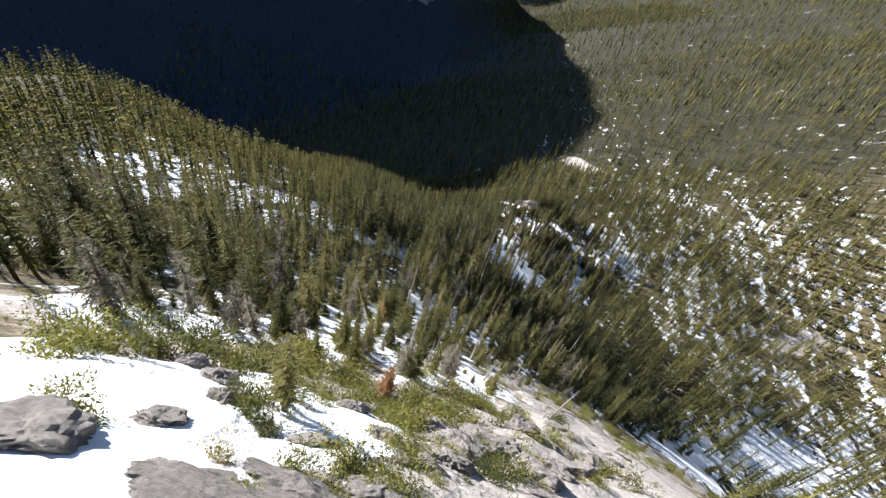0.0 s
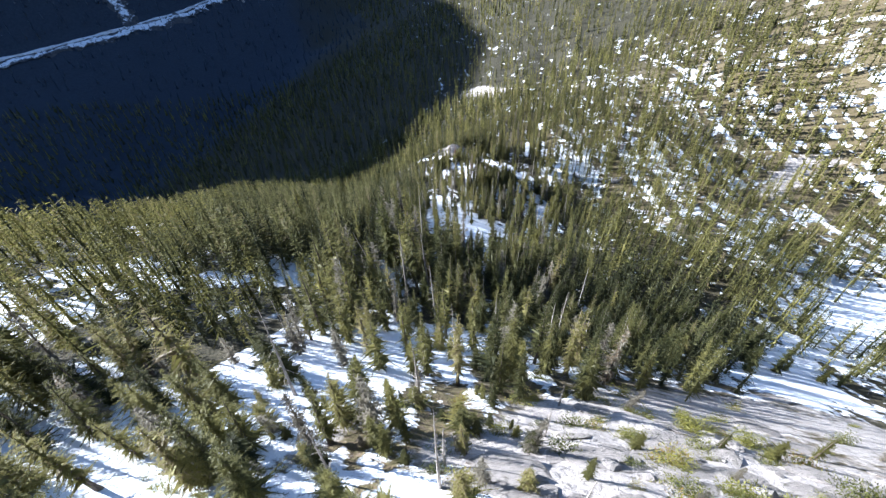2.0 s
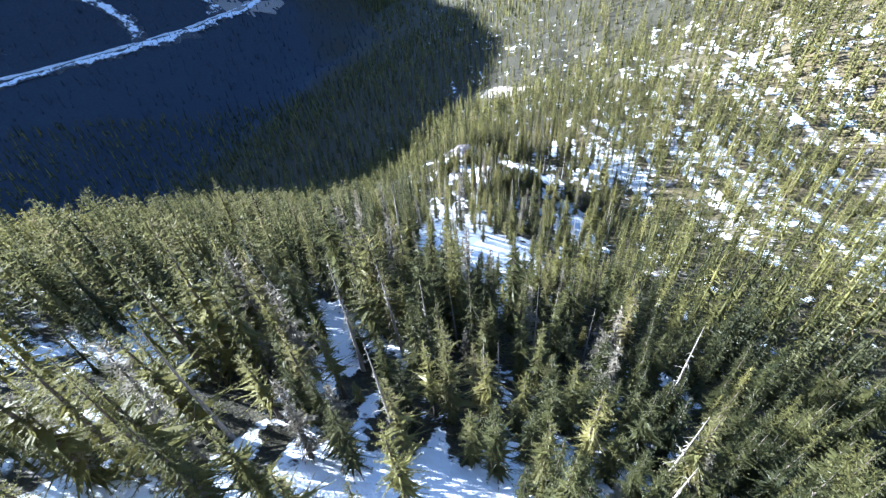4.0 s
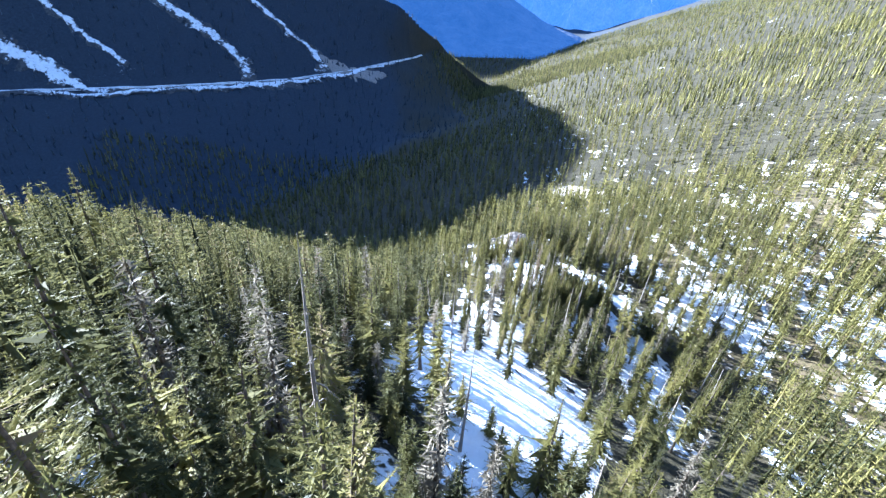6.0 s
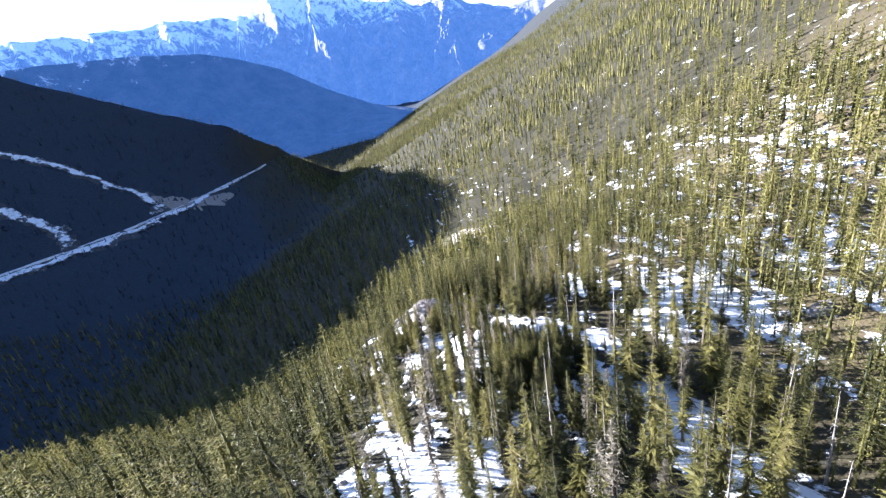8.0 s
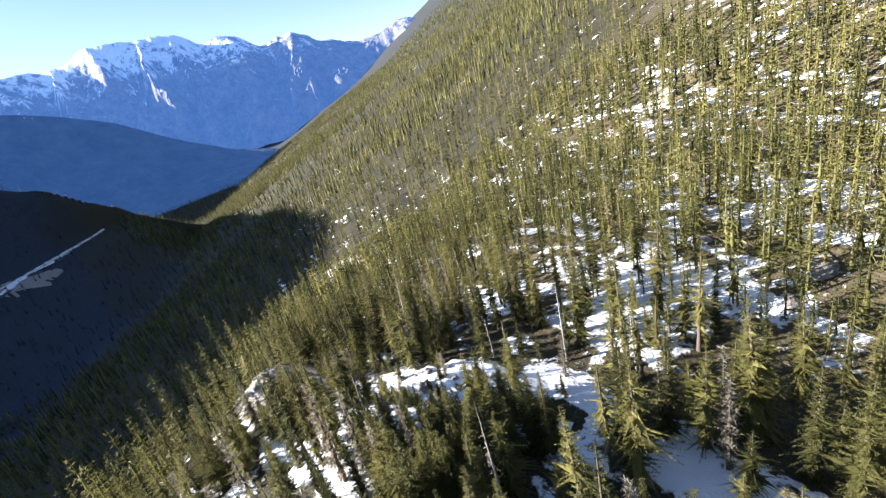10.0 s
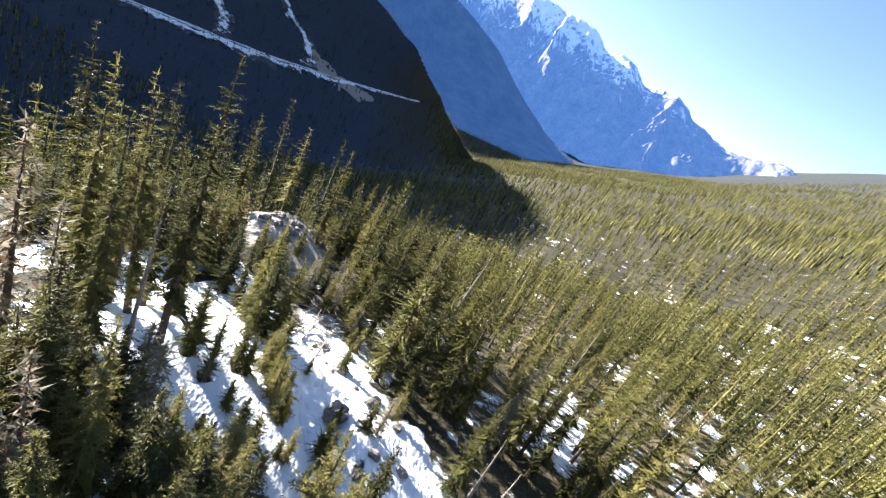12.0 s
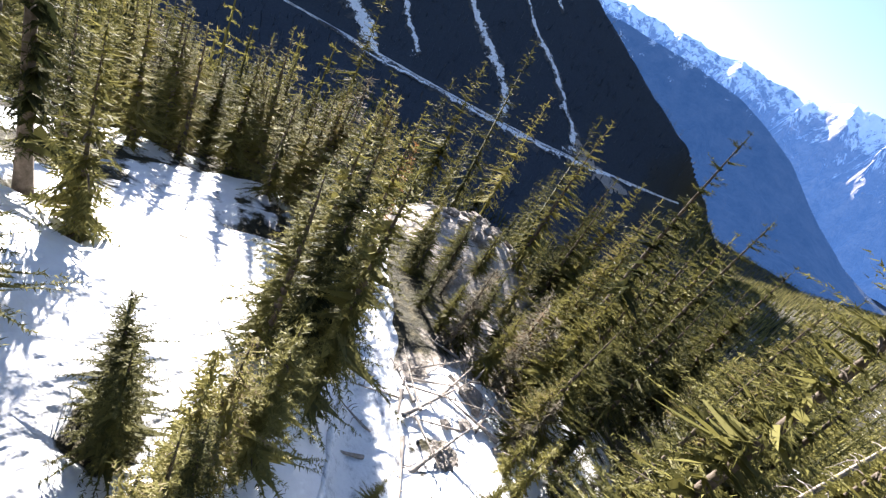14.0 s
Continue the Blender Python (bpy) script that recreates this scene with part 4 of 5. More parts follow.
SINGLE += [(77.5, 183.5, 13, 1, 0, 0), (76, 182, 14, 3, 0, 0), (79, 182.6, 12, 1, 2, 200), (75.5, 184.8, 12, 0, 0, 0), (78, 179.5, 13, 0, 0, 0), (79.5, 178, 12, 3, 0, 0), (77, 177.5, 11, 13, 0, 0), (24, 36, 3.2, 1, 0, 0), (27.5, 32, 2.6, 13, 0, 0), (21, 33.5, 4.2, 6, 8, 30), (31, 38, 3.0, 2, 0, 0), (34, 33, 2.4, 13, 0, 0), (25, 41.5, 5, 6, 0, 0), (19.4, 30.6, 3.2, 13, 0, 0), (38, 36, 3, 1, 0, 0), (42, 34, 3.4, 2, 0, 0), (47, 33, 4, 1, 0, 0), (55, 31, 3.6, 13, 0, 0), (88, 46, 5, 2, 0, 0), (84, 50, 4, 0, 0, 0),
           (52, 137, 7, 13, 0, 0), (54.5, 139, 9, 0, 0, 0), (57.5, 137.5, 7.5, 1, 0, 0), (50.5, 141, 8.5, 6, 6, 80), (60, 140.5, 10, 1, 0, 0), (63, 138, 11, 0, 0, 0), (47.5, 139, 8, 13, 0, 0), (46, 144, 9, 13, 5, 120), (52, 150, 7.5, 6, 0, 0), (55.5, 152.5, 8, 1, 0, 0), (61.5, 149.5, 9, 0, 0, 0), (58.5, 148, 7, 13, 0, 0), (65, 146, 11, 2, 0, 0), (66.5, 157, 10, 1, 0, 0), (61, 158.5, 9, 13, 0, 0), (54, 159, 8, 13, 0, 0), (49, 156, 9, 6, 8, 150),
           (86.4, 185.1, 4.4, 2, 0, 0), (86.2, 186.2, 5.4, 0, 0, 0), (86.6, 187.4, 5.6, 2, 0, 0), (86.0, 188.8, 5.8, 0, 0, 0), (84.8, 190, 6.4, 2, 0, 0), (84.4, 191.8, 6.5, 0, 0, 0), (85.6, 187.9, 5.6, 2, 0, 0), (85.2, 189.2, 6.0, 0, 0, 0), (85.6, 190.6, 6.0, 2, 0, 0), (84.0, 189.2, 6.2, 1, 0, 0), (83.6, 190.8, 6.4, 2, 0, 0), (83.4, 192.2, 7.0, 0, 0, 0), (82.4, 194.4, 7.0, 2, 0, 0), (81.4, 195.6, 7.0, 0, 0, 0), (80.4, 194.0, 7.0, 2, 0, 0), (79.4, 195.6, 8.0, 0, 0, 0), (83.2, 193.4, 6, 2, 0, 0), (82.2, 192, 6, 0, 0, 0),
           (78.7, 200.4, 6.95, 14, 0, 0), (84.6, 183.6, 3.3, 2, 0, 0), (90.5, 199.2, 14.3, 12, 0, 0), (93.3, 189.8, 14.0, 12, 0, 0), (84.8, 209.2, 11.2, 12, 0, 0), (94.5, 199.8, 13.2, 11, 0, 0), (97.5, 196, 13, 6, 6, 20),
           (-8.5, 36.8, 6.5, 2, 0, 0), (-10.5, 37.5, 7, 0, 0, 0), (-2.4, 37.2, 4.2, 2, 0, 0), (-1.2, 36.2, 3.6, 13, 8, 60), (1.6, 39.3, 4.5, 14, 6, 100), (6.2, 31.8, 4.6, 1, 0, 0), (8.1, 31.4, 5.5, 6, 0, 0), (2.5, 43.5, 5.5, 0, 0, 0),
           (8.2, 44.5, 8.5, 13, 0, 0), (9.2, 45.6, 8, 1, 0, 0), (14.2, 46.2, 7.5, 0, 0, 0), (16.2, 40.2, 6, 6, 0, 0), (17.5, 37.6, 4, 13, 0, 0), (22.5, 40, 4.5, 13, 12, 0), (14.4, 33.0, 3.6, 1, 0, 0), (36.5, 43.5, 4.2, 13, 8, -40), (10.5, 36.8, 3.0, 4, 0, 0),
           (1.4, 12.6, 3.2, 14, 0, 0), (2.8, 17.5, 4.6, 13, 0, 0), (5, 20.5, 5, 6, 0, 0), (7.2, 22, 5.5, 13, 0, 0), (-1.6, 20, 5, 2, 0, 0), (-6.5, 17, 4.5, 13, 5, 200), (-2.4, 7.6, 4.2, 3, 6, 60), (-12, 14, 5.5, 13, 0, 0), (-14, 16, 6.5, 1, 0, 0), (-16.5, 20, 8, 2, 0, 0), (-11, 18.5, 6, 13, 0, 0)]
bank = random.Random(31)
for k in range(26):
    SINGLE.append((bank.uniform(-13, 14), bank.uniform(14.5, 27), bank.uniform(1.6, 5.0), bank.choice((0, 1, 2, 4, 13, 13, 5)), bank.uniform(0, 6), bank.uniform(0, 360)))
for k in range(18):
    SINGLE.append((bank.uniform(79, 85), bank.uniform(167, 176.5), bank.uniform(5.5, 9), bank.choice((0, 1, 2, 2, 3, 13)), 0, 0))
for k in range(20):
    SINGLE.append((bank.uniform(66, 82.5), bank.uniform(164, 179), bank.uniform(6, 11.5), bank.choice((0, 1, 1, 2, 3, 13)), 0, 0))
for k in range(50):
    f = bank.random()
    off = bank.random() ** 0.8
    bx, by = 92.0 - 8.5 * f + 15 * off, 187.5 + 23 * f + 5 * off
    SINGLE.append((bx, by, 5.5 + 8.5 * min(1, off * 3) * bank.uniform(0.5, 1.0), bank.choice((11, 12, 12, 2)), 0, 0))
for k in range(13):
    SINGLE.append((bank.uniform(81.5, 87.5), bank.uniform(169.5, 178.5), bank.uniform(4, 7.5), bank.choice((0, 1, 2, 2, 13)), 0, 0))
for k in range(12):
    SINGLE.append((bank.uniform(83, 91), bank.uniform(175.5, 184), bank.uniform(1.2, 3.6), bank.choice((0, 2, 2, 4)), 0, 0))


for k in range(18):
    SINGLE.append((bank.uniform(88.5, 96), bank.uniform(182, 197), bank.uniform(1.8, 4.6), bank.choice((2, 11, 12, 13, 4)), 0, 0))
for k in range(36):
    SINGLE.append((bank.uniform(80, 90), bank.uniform(197, 205.5), bank.uniform(2.6, 4.6), bank.choice((2, 11, 12, 13)), 0, 0))
for k in range(46):
    f, off = bank.random(), bank.random()
    SINGLE.append((67.5 + 12.5 * f - 5.5 * off, 192.2 + 3.5 * f + 8.5 * off, bank.uniform(4.8, 7.8), bank.choice((0, 1, 2, 2, 11, 12, 13)), 0, 0))
for k in range(9):
    SINGLE.append((bank.uniform(58, 68), bank.uniform(190, 200), bank.uniform(5, 8), bank.choice((0, 2, 3)), 0, 0))
for k in range(22):
    SINGLE.append((bank.uniform(58, 76), bank.uniform(162, 180), bank.uniform(8.5, 12.0), bank.choice((0, 1, 1, 3, 13)), 0, 0))
for k in range(84):
    gx0 = bank.uniform(32, 84)
    SINGLE.append((gx0, 63 - 0.30 * (gx0 - 36) + 24 * bank.random() ** 1.2, bank.uniform(8, 13.5), bank.choice((15, 15, 16)), 0, 0))
for k in range(34):
    SINGLE.append((bank.uniform(79, 93), bank.uniform(166, 176), bank.uniform(6, 9.5), bank.choice((0, 2, 11, 12, 1)), 0, 0))
for k in range(96):
    SINGLE.append((bank.uniform(-26, 14), bank.uniform(32, 64), bank.uniform(4.0, 8.5), bank.choice((0, 2, 2, 11, 12, 13, 12, 15)), bank.uniform(0, 4), bank.uniform(0, 360)))
for k in range(40):
    SINGLE.append((bank.uniform(-15, 12), bank.uniform(18, 35), bank.uniform(1.2, 3.4), bank.choice((2, 11, 12, 12, 13)), bank.uniform(0, 8), bank.uniform(0, 360)))
for k in range(44):
    SINGLE.append((bank.uniform(4, 24), bank.uniform(36, 54), bank.uniform(1.4, 4.6), bank.choice((0, 1, 2, 12, 13, 4)), bank.uniform(0, 6), bank.uniform(0, 360)))
for k in range(26):
    SINGLE.append((bank.uniform(69, 82), bank.uniform(161, 177), bank.uniform(6.5, 9.5), bank.choice((0, 1, 1, 2, 13)), 0, 0))
for k in range(60):
    SINGLE.append((bank.uniform(-34, -7), bank.uniform(24, 72), bank.uniform(8.0, 14.0), bank.choice((0, 1, 2, 3, 2, 13, 15)), bank.uniform(0, 5), bank.uniform(0, 360)))
for k in range(26):
    SINGLE.append((bank.uniform(-30, -6), bank.uniform(13, 34), bank.uniform(3.0, 7.5), bank.choice((0, 1, 2, 2, 13)), bank.uniform(0, 6), bank.uniform(0, 360)))


def in_left_wood(x, y):
    return (x < 46 + 0.12 * (y - 110)) & (y > 92) & (y < 205)


def in_dark_grove(x, y):
    return ((x - 65) / 25) ** 2 + ((y - 64) / 19) ** 2 < 1


def off_the_line(x, y, h):
    d, z = polyline(np.array([x]), np.array([y]), FLIGHT)
    return d[0] > 5.0 or height_at(x, y) + h < z[0] - 4.0


BROOK_GAP = [(89, 186), (86, 191), (83.2, 194.8), (80.6, 198.6), (74, 205)]


def off_the_brook(x, y, h):
    return h < 2.5 or 6.9 < h < 7.0 or polyline(np.array([x]), np.array([y]), BROOK_GAP)[0][0] > 1.9


def by_the_cluster(x, y):
    return 82.0 < x < 87.6 and 185.2 < y < 196 or 92 < x < 105 and 186 < y < 200


SINGLE += [(87.0, 182.4, 3.7, 11, 0, 0), (87.7, 181.0, 3.2, 0, 0, 0), (86.1, 184.5, 3.9, 12, 0, 0), (86.6, 183.2, 3.4, 1, 0, 0), (84.4, 188.2, 5.4, 11, 0, 0), (85.2, 180.0, 2.4, 2, 0, 0)]
SINGLE = [one for one in SINGLE if off_the_line(*one[:3]) and off_the_brook(*one[:3])]
cluster = [one for one in SINGLE if by_the_cluster(*one[:2])]
SINGLE = [one for one in SINGLE if not by_the_cluster(*one[:2])] + [(x, y, h * (1.3 if x < 90 and h < 6.9 else 1.0), *more) for x, y, h, *more in cluster[::2]]
TAKEN = np.array([s[:2] for s in SINGLE])
near_x, near_y = scatter(-12, 135, 28, 232, 3.05, 201)
more_x, more_y = scatter(-12, 60, 92, 205, 3.3, 204, in_left_wood)
thick_x, thick_y = scatter(36, 94, 42, 86, 3.4, 205, in_dark_grove)
near_x, near_y = np.concatenate([near_x, more_x, thick_x]), np.concatenate([near_y, more_y, thick_y])
far_enough = np.min(np.hypot(near_x[:, None] - TAKEN[:, 0], near_y[:, None] - TAKEN[:, 1]), axis=1) > 1.9
near_x, near_y = near_x[far_enough], near_y[far_enough]
near_h = np.random.default_rng(202).uniform(0.42, 1.15, near_x.shape) * (1 + 0.5 * blob(near_x, near_y, 27, 99, 22, 17, 0) + 0.25 * blob(near_x, near_y, 62, 88, 20, 14, 0)) * (1 - 0.4 * blob(near_x, near_y, 5, 35, 22, 16, 0))
top = height(near_x, near_y) + 13 * near_h
ok = clear_of_line(near_x, near_y, top)
near_x, near_y, near_h = near_x[ok], near_y[ok], near_h[ok]
SPINE = [(4, 30, 0), (30, 84, 0), (44, 112, 0), (62, 142, 0), (86, 178, 0), (74, 198, 0), (94, 203, 0), (118, 212, 0)]
d_spine, _ = polyline(near_x, near_y, SPINE)
lone, z_line = polyline(near_x, near_y, FLIGHT)
lone = np.hypot(lone, z_line - height(near_x, near_y) - 11 * near_h)
d_spine = np.where(lone < 30, -1.0, d_spine + 0.5 * np.hypot(near_x - 96, near_y - 188))
order = np.argsort(d_spine)
extra = int(np.sum(lone < 30)) + 20
single, rest = order[:extra], order[extra:]
d_way, _ = polyline(near_x[rest], near_y[rest], FLIGHT + [(112, 196, 160), (100, 206, 160)])
blur = d_way + np.random.default_rng(203).uniform(0, 9, len(rest))
rest = rest[np.argsort(blur)]
tr = random.Random(5)
SOURCES = KINDS + SNAGS + LIGHTER + BUSHY + [GREY, RUST] + DARK
SIZES = [12, 13, 11, 14, 4, 12, 10, 12, 13, 11, 14, 12, 12, 11, 7, 13, 13]
first = set()


def plant(kind, x, y, h, lean=0.0, to=0.0):
    """One tree of height h on the ground, leaning by some degrees towards an angle."""
    src = SOURCES[kind]
    tip = Matrix.Rotation(radians(lean), 4, Vector((-math.sin(radians(to)), math.cos(radians(to)), 0)))
    k = h / SIZES[kind]
    fat = (1.0 if k > 0.75 else 1.4 if k > 0.5 else 1.7) * (1.28 if 6 < kind < 11 else 1.12 if kind < 4 and y < 176 else 1.0)
    m = Matrix.Translation((x, y, height_at(x, y) - 0.05)) @ tip @ Matrix.Rotation(tr.uniform(0, 6.28), 4, 'Z') @ Matrix.Diagonal((k * fat, k * fat, k, 1))
    if kind in first:
        return copy_thing(src, m @ Matrix.Diagonal((1 / src.scale[0], 1 / src.scale[1], 1 / src.scale[2], 1)))
    first.add(kind)
    src.matrix_basis = m
    return src


for x, y, h, kind, lean, to in SINGLE:
    plant(kind, x, y, h, lean + tr.uniform(0, 1.5), to)
for k in single:
    pick = tr.random()
    kind = 13 if pick > 0.91 else 14 if pick > 0.92 else 5 + tr.randrange(2) if pick < 0.08 else 4 if pick < 0.14 else tr.randrange(4) + (0 if float(near_y[k]) > 176 or float(near_y[k]) < 56 else 7)
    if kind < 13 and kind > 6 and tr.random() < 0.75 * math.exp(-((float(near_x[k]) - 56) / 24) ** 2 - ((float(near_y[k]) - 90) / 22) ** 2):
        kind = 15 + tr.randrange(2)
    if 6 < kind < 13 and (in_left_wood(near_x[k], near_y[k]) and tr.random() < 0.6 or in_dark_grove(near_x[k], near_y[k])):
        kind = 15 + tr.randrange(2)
    h = float(near_h[k]) * 12.5
    plant(kind, float(near_x[k]), float(near_y[k]), h * (0.4 if kind == 4 else 1), tr.uniform(0, 3), tr.uniform(0, 360))
GOLD.matrix_basis = Matrix.Translation((88.0, 181.0, height_at(88.0, 181.0))) @ Matrix.Scale(0.5, 4)


# ---- woods that nobody could count ----
def simple_tree(levels, per, radius, low, seed, twigs=3, twig=0.045, limb=0.3, heart=0.36):
    """A light conifer of unit height: a ragged heart, limbs in loose whorls and short twigs that point every way."""
    r = np.random.default_rng(seed)
    V, F = [], []

    def blade(p, d, ln, w):
        d = d / np.linalg.norm(d)
        s = np.cross(d, r.normal(0, 1, 3))
        s = s / (np.linalg.norm(s) + 1e-6) * w * 0.5
        i = len(V)
        V.extend([p + s, p + d * ln, p - s])
        F.append((i, i + 1, i + 2))

    lop = r.uniform(0, 6.28)
    for w in range(levels):
        f = (w + r.uniform(-0.3, 0.3)) / levels
        f = min(max(f, 0.0), 0.97)
        z = low + (1 - low) * f
        reach = radius * ((1 - f) ** 0.82 * min(1, 0.65 + f * 2.5)) * r.uniform(0.6, 1.3) + 0.008
        a0 = r.uniform(0, 6.28)
        for b in range(per if f < 0.8 else max(2, per - 1)):
            a = a0 + 6.283 * b / per + r.uniform(-0.5, 0.5)
            ln = reach * r.uniform(0.45, 1.3) * (1 + 0.2 * math.cos(a - lop))
            d = np.array((math.cos(a), math.sin(a), 0.5 * f - 0.38 + r.uniform(-0.2, 0.2)))
            p = np.array((0, 0, z))
            blade(p, d, ln * 1.05, ln * limb)
            for k in range(twigs):
                g = r.uniform(0.35, 1.0)
                blade(p + d * ln * g, d * 0.7 + r.normal(0, 0.6, 3), twig * r.uniform(0.6, 1.4), twig * r.uniform(0.35, 0.6))
    tiers = max(2, levels // 3)
    for k in range(tiers):
        f0, f1 = k / tiers, min(1.0, (k + 1.4) / tiers)
        i = len(V)
        V.append(np.array((0, 0, low + (1 - low) * f1)))
        sides = 5 if levels > 6 else 4
        a0 = r.uniform(0, 6.28)
        for b in range(sides):
            out, a = heart * radius * (1 - f0) * r.uniform(0.5, 1.5), a0 + 6.283 * b / sides
            V.append(np.array((math.cos(a) * out, math.sin(a) * out, low + (1 - low) * f0 + r.uniform(-0.04, 0.04))))
        F += [(i, i + 1 + b, i + 1 + (b + 1) % sides) for b in range(sides)]
    s = 0.008
    i = len(V)
    V += [np.array((-s, -s, -0.03)), np.array((s, -s, -0.03)), np.array((0, s, -0.03)), np.array((0, 0, 1.0))]
    F += [(i, i + 1, i + 3), (i + 1, i + 2, i + 3), (i + 2, i, i + 3)]
    return np.array(V), np.array(F)


def wood(name, x, y, templates, low_h, high_h, seed, label, leaf=None, mean=0.5, scale=1.0):
    """Many trees joined into one mesh."""
    r = np.random.default_rng(seed)
    n = len(x)
    z = height(x, y)
    h = (low_h + (high_h - low_h) * r.beta(1.6, 1.3, n)) * (1 + 0.18 * smooth_noise(x, y, 30, seed, 2)) * scale
    turn = r.uniform(0, 6.283, n)
    stout = r.uniform(0.8, 1.25, n)
    # tone drops round the dark grove, standing in for its shade
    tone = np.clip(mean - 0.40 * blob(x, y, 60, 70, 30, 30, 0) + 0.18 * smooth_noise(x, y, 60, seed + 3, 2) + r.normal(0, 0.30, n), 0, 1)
    which = r.integers(0, len(templates), n)
    VV, FF, TT, base = [], [], [], 0
    for k, (V, F) in enumerate(templates):
        m = np.where(which == k)[0]
        if not len(m):
            continue
        c, s = np.cos(turn[m])[:, None], np.sin(turn[m])[:, None]
        hx = h[m][:, None]
        w = hx * stout[m][:, None]
        px = (V[None, :, 0] * c - V[None, :, 1] * s) * w + x[m][:, None] + V[None, :, 2] * hx * r.normal(0, 0.02, (len(m), 1))
        py = (V[None, :, 0] * s + V[None, :, 1] * c) * w + y[m][:, None]
        pz = V[None, :, 2] * hx + z[m][:, None]
        VV.append(np.stack([px, py, pz], -1).reshape(-1, 3))
        FF.append((F[None] + (np.arange(len(m)) * len(V))[:, None, None] + base).reshape(-1, 3))
        TT.append(np.repeat(tone[m], len(V)))
        base += len(m) * len(V)
    me = mesh_from(name, np.concatenate(VV), np.concatenate(FF), leaf or MAT_FOREST, np.concatenate(TT))
    return tagged(new(name, me), label, "forest", kind="stuff")


FINE = [simple_tree(14, 4, 0.120 + 0.012 * i, 0.03 + 0.04 * (i % 3), 300 + i, 5, 0.032, 0.16, 0.24) for i in range(6)]
DEEP = [simple_tree(14, 4, 0.14 + 0.012 * i, 0.03 + 0.04 * (i % 3), 310 + i, 5, 0.026, 0.13, 0.15) for i in range(6)]
BROAD = [simple_tree(15, 5, 0.185 + 0.012 * i, 0.02 + 0.03 * (i % 3), 315 + i, 5, 0.028, 0.13, 0.18) for i in range(5)]
MID = [simple_tree(9, 4, 0.14, 0.05, 320 + i, 1, 0.07, 0.55, 0.26) for i in range(5)]
COARSE = [simple_tree(4, 5, 0.15, 0.03, 340 + i, 0, 0.0, 0.9, 0.5) for i in range(3)]


def feathered(seed, radius, low):
    """A tree of unit height with feathered branches, and a plain stem."""
    V, F = conifer_crown(12, radius, low, 32, seed, 0.06, 6, 0.46, 0.29, 0.24)
    stem = np.array([(-0.12, -0.1, -0.4), (0.12, -0.1, -0.4), (0, 0.14, -0.4), (0, 0, 11.6)])
    return np.concatenate([V, stem]) / 12, np.concatenate([F, np.array([(0, 1, 3), (1, 2, 3), (2, 0, 3)]) + len(V)])


RICH = [feathered(350 + i, 1.4 + 0.13 * i, 0.05 + 0.04 * i) for i in range(5)]

wood("ravine_wood", near_x[rest[:330]], near_y[rest[:330]], RICH, 10.5, 13.5, 400, "olive-green firs round the ravine", None, 0.40, near_h[rest[:330]])
rest = rest[330:]
shaded = in_dark_grove(near_x[rest], near_y[rest])
# low mean tone puts the grove's own shade into the needle colour
wood("dark_grove_wood", near_x[rest[shaded]], near_y[rest[shaded]], BROAD, 11, 14.5, 403, "close dark green firs of the grove below the ledge, toned darker for its shade", MAT_GROVE, 0.12, near_h[rest[shaded]])
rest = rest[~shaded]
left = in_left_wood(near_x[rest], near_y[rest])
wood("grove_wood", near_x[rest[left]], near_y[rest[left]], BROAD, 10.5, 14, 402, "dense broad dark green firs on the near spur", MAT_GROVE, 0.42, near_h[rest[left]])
wood("spur_wood", near_x[rest[~left]], near_y[rest[~left]], DEEP, 11, 14.5, 401, "dark green firs on the near spur", None, 0.34, near_h[rest[~left]])


def outside_near(x, y):
    return ~((x > -12) & (x < 135) & (y > 28) & (y < 232))


def on_hillside(x, y):
    return outside_near(x, y) & (x > -45) & (x < 200) & (y > 20) & (y < 265)


x1, y1 = scatter(-45, 200, 4, 265, 3.25, 410, outside_near)
ok = clear_of_line(x1, y1, height(x1, y1) + 14)
x1, y1 = x1[ok], y1[ok]
inner = on_hillside(x1, y1)
ledge = (x1 < 40) & (x1 > -45) & (y1 > 4) & (y1 < 75)
wood("ledge_wood", x1[ledge], y1[ledge], RICH, 7, 13.5, 413, "dark olive firs beside the snowy ledge")
inner &= ~ledge
x6, y6 = scatter(-110, 300, -10, 330, 3.7, 414, lambda x, y: outside_near(x, y) & ~on_hillside(x, y) & ~((x < 40) & (x > -45) & (y > 4) & (y < 75)))
ok = clear_of_line(x6, y6, height(x6, y6) + 14)
wood("hillside_wood", x1[inner], y1[inner], FINE, 6.5, 12.8, 411, "olive-green conifers between snow patches on the hillside", None, 0.52)
wood("slope_wood", x6[ok], y6[ok], MID, 7, 13.5, 412, "olive-green conifers on the upper slope")
x2, y2 = scatter(-320, 1000, -60, 720, 6.5, 420, lambda x, y: ~((x > -110) & (x < 300) & (y > -10) & (y < 330)) & (np.hypot(x - 60, y - 60) < 1150))
close = np.hypot(x2 - 130, y2 - 190) < 330
SPARE = [simple_tree(5, 4, 0.15, 0.04, 330 + i, 0, 0.0, 0.7, 0.5) for i in range(4)]
wood("upper_wood", x2[close], y2[close], MID, 7.5, 13.5, 421, "sunlit conifer forest climbing the valley side")
wood("outer_wood", x2[~close], y2[~close], SPARE, 7.5, 14, 422, "sunlit conifer forest farther up the valley side")
x3, y3 = scatter(-1000, 1500, 200, 2300, 10.6, 430, lambda x, y: ~((x > -320) & (x < 1000) & (y < 720)) & (x < y * 0.9 + 420) & (y < 1450 + 350 * (x > 150) + 0.8 * np.abs(x)))
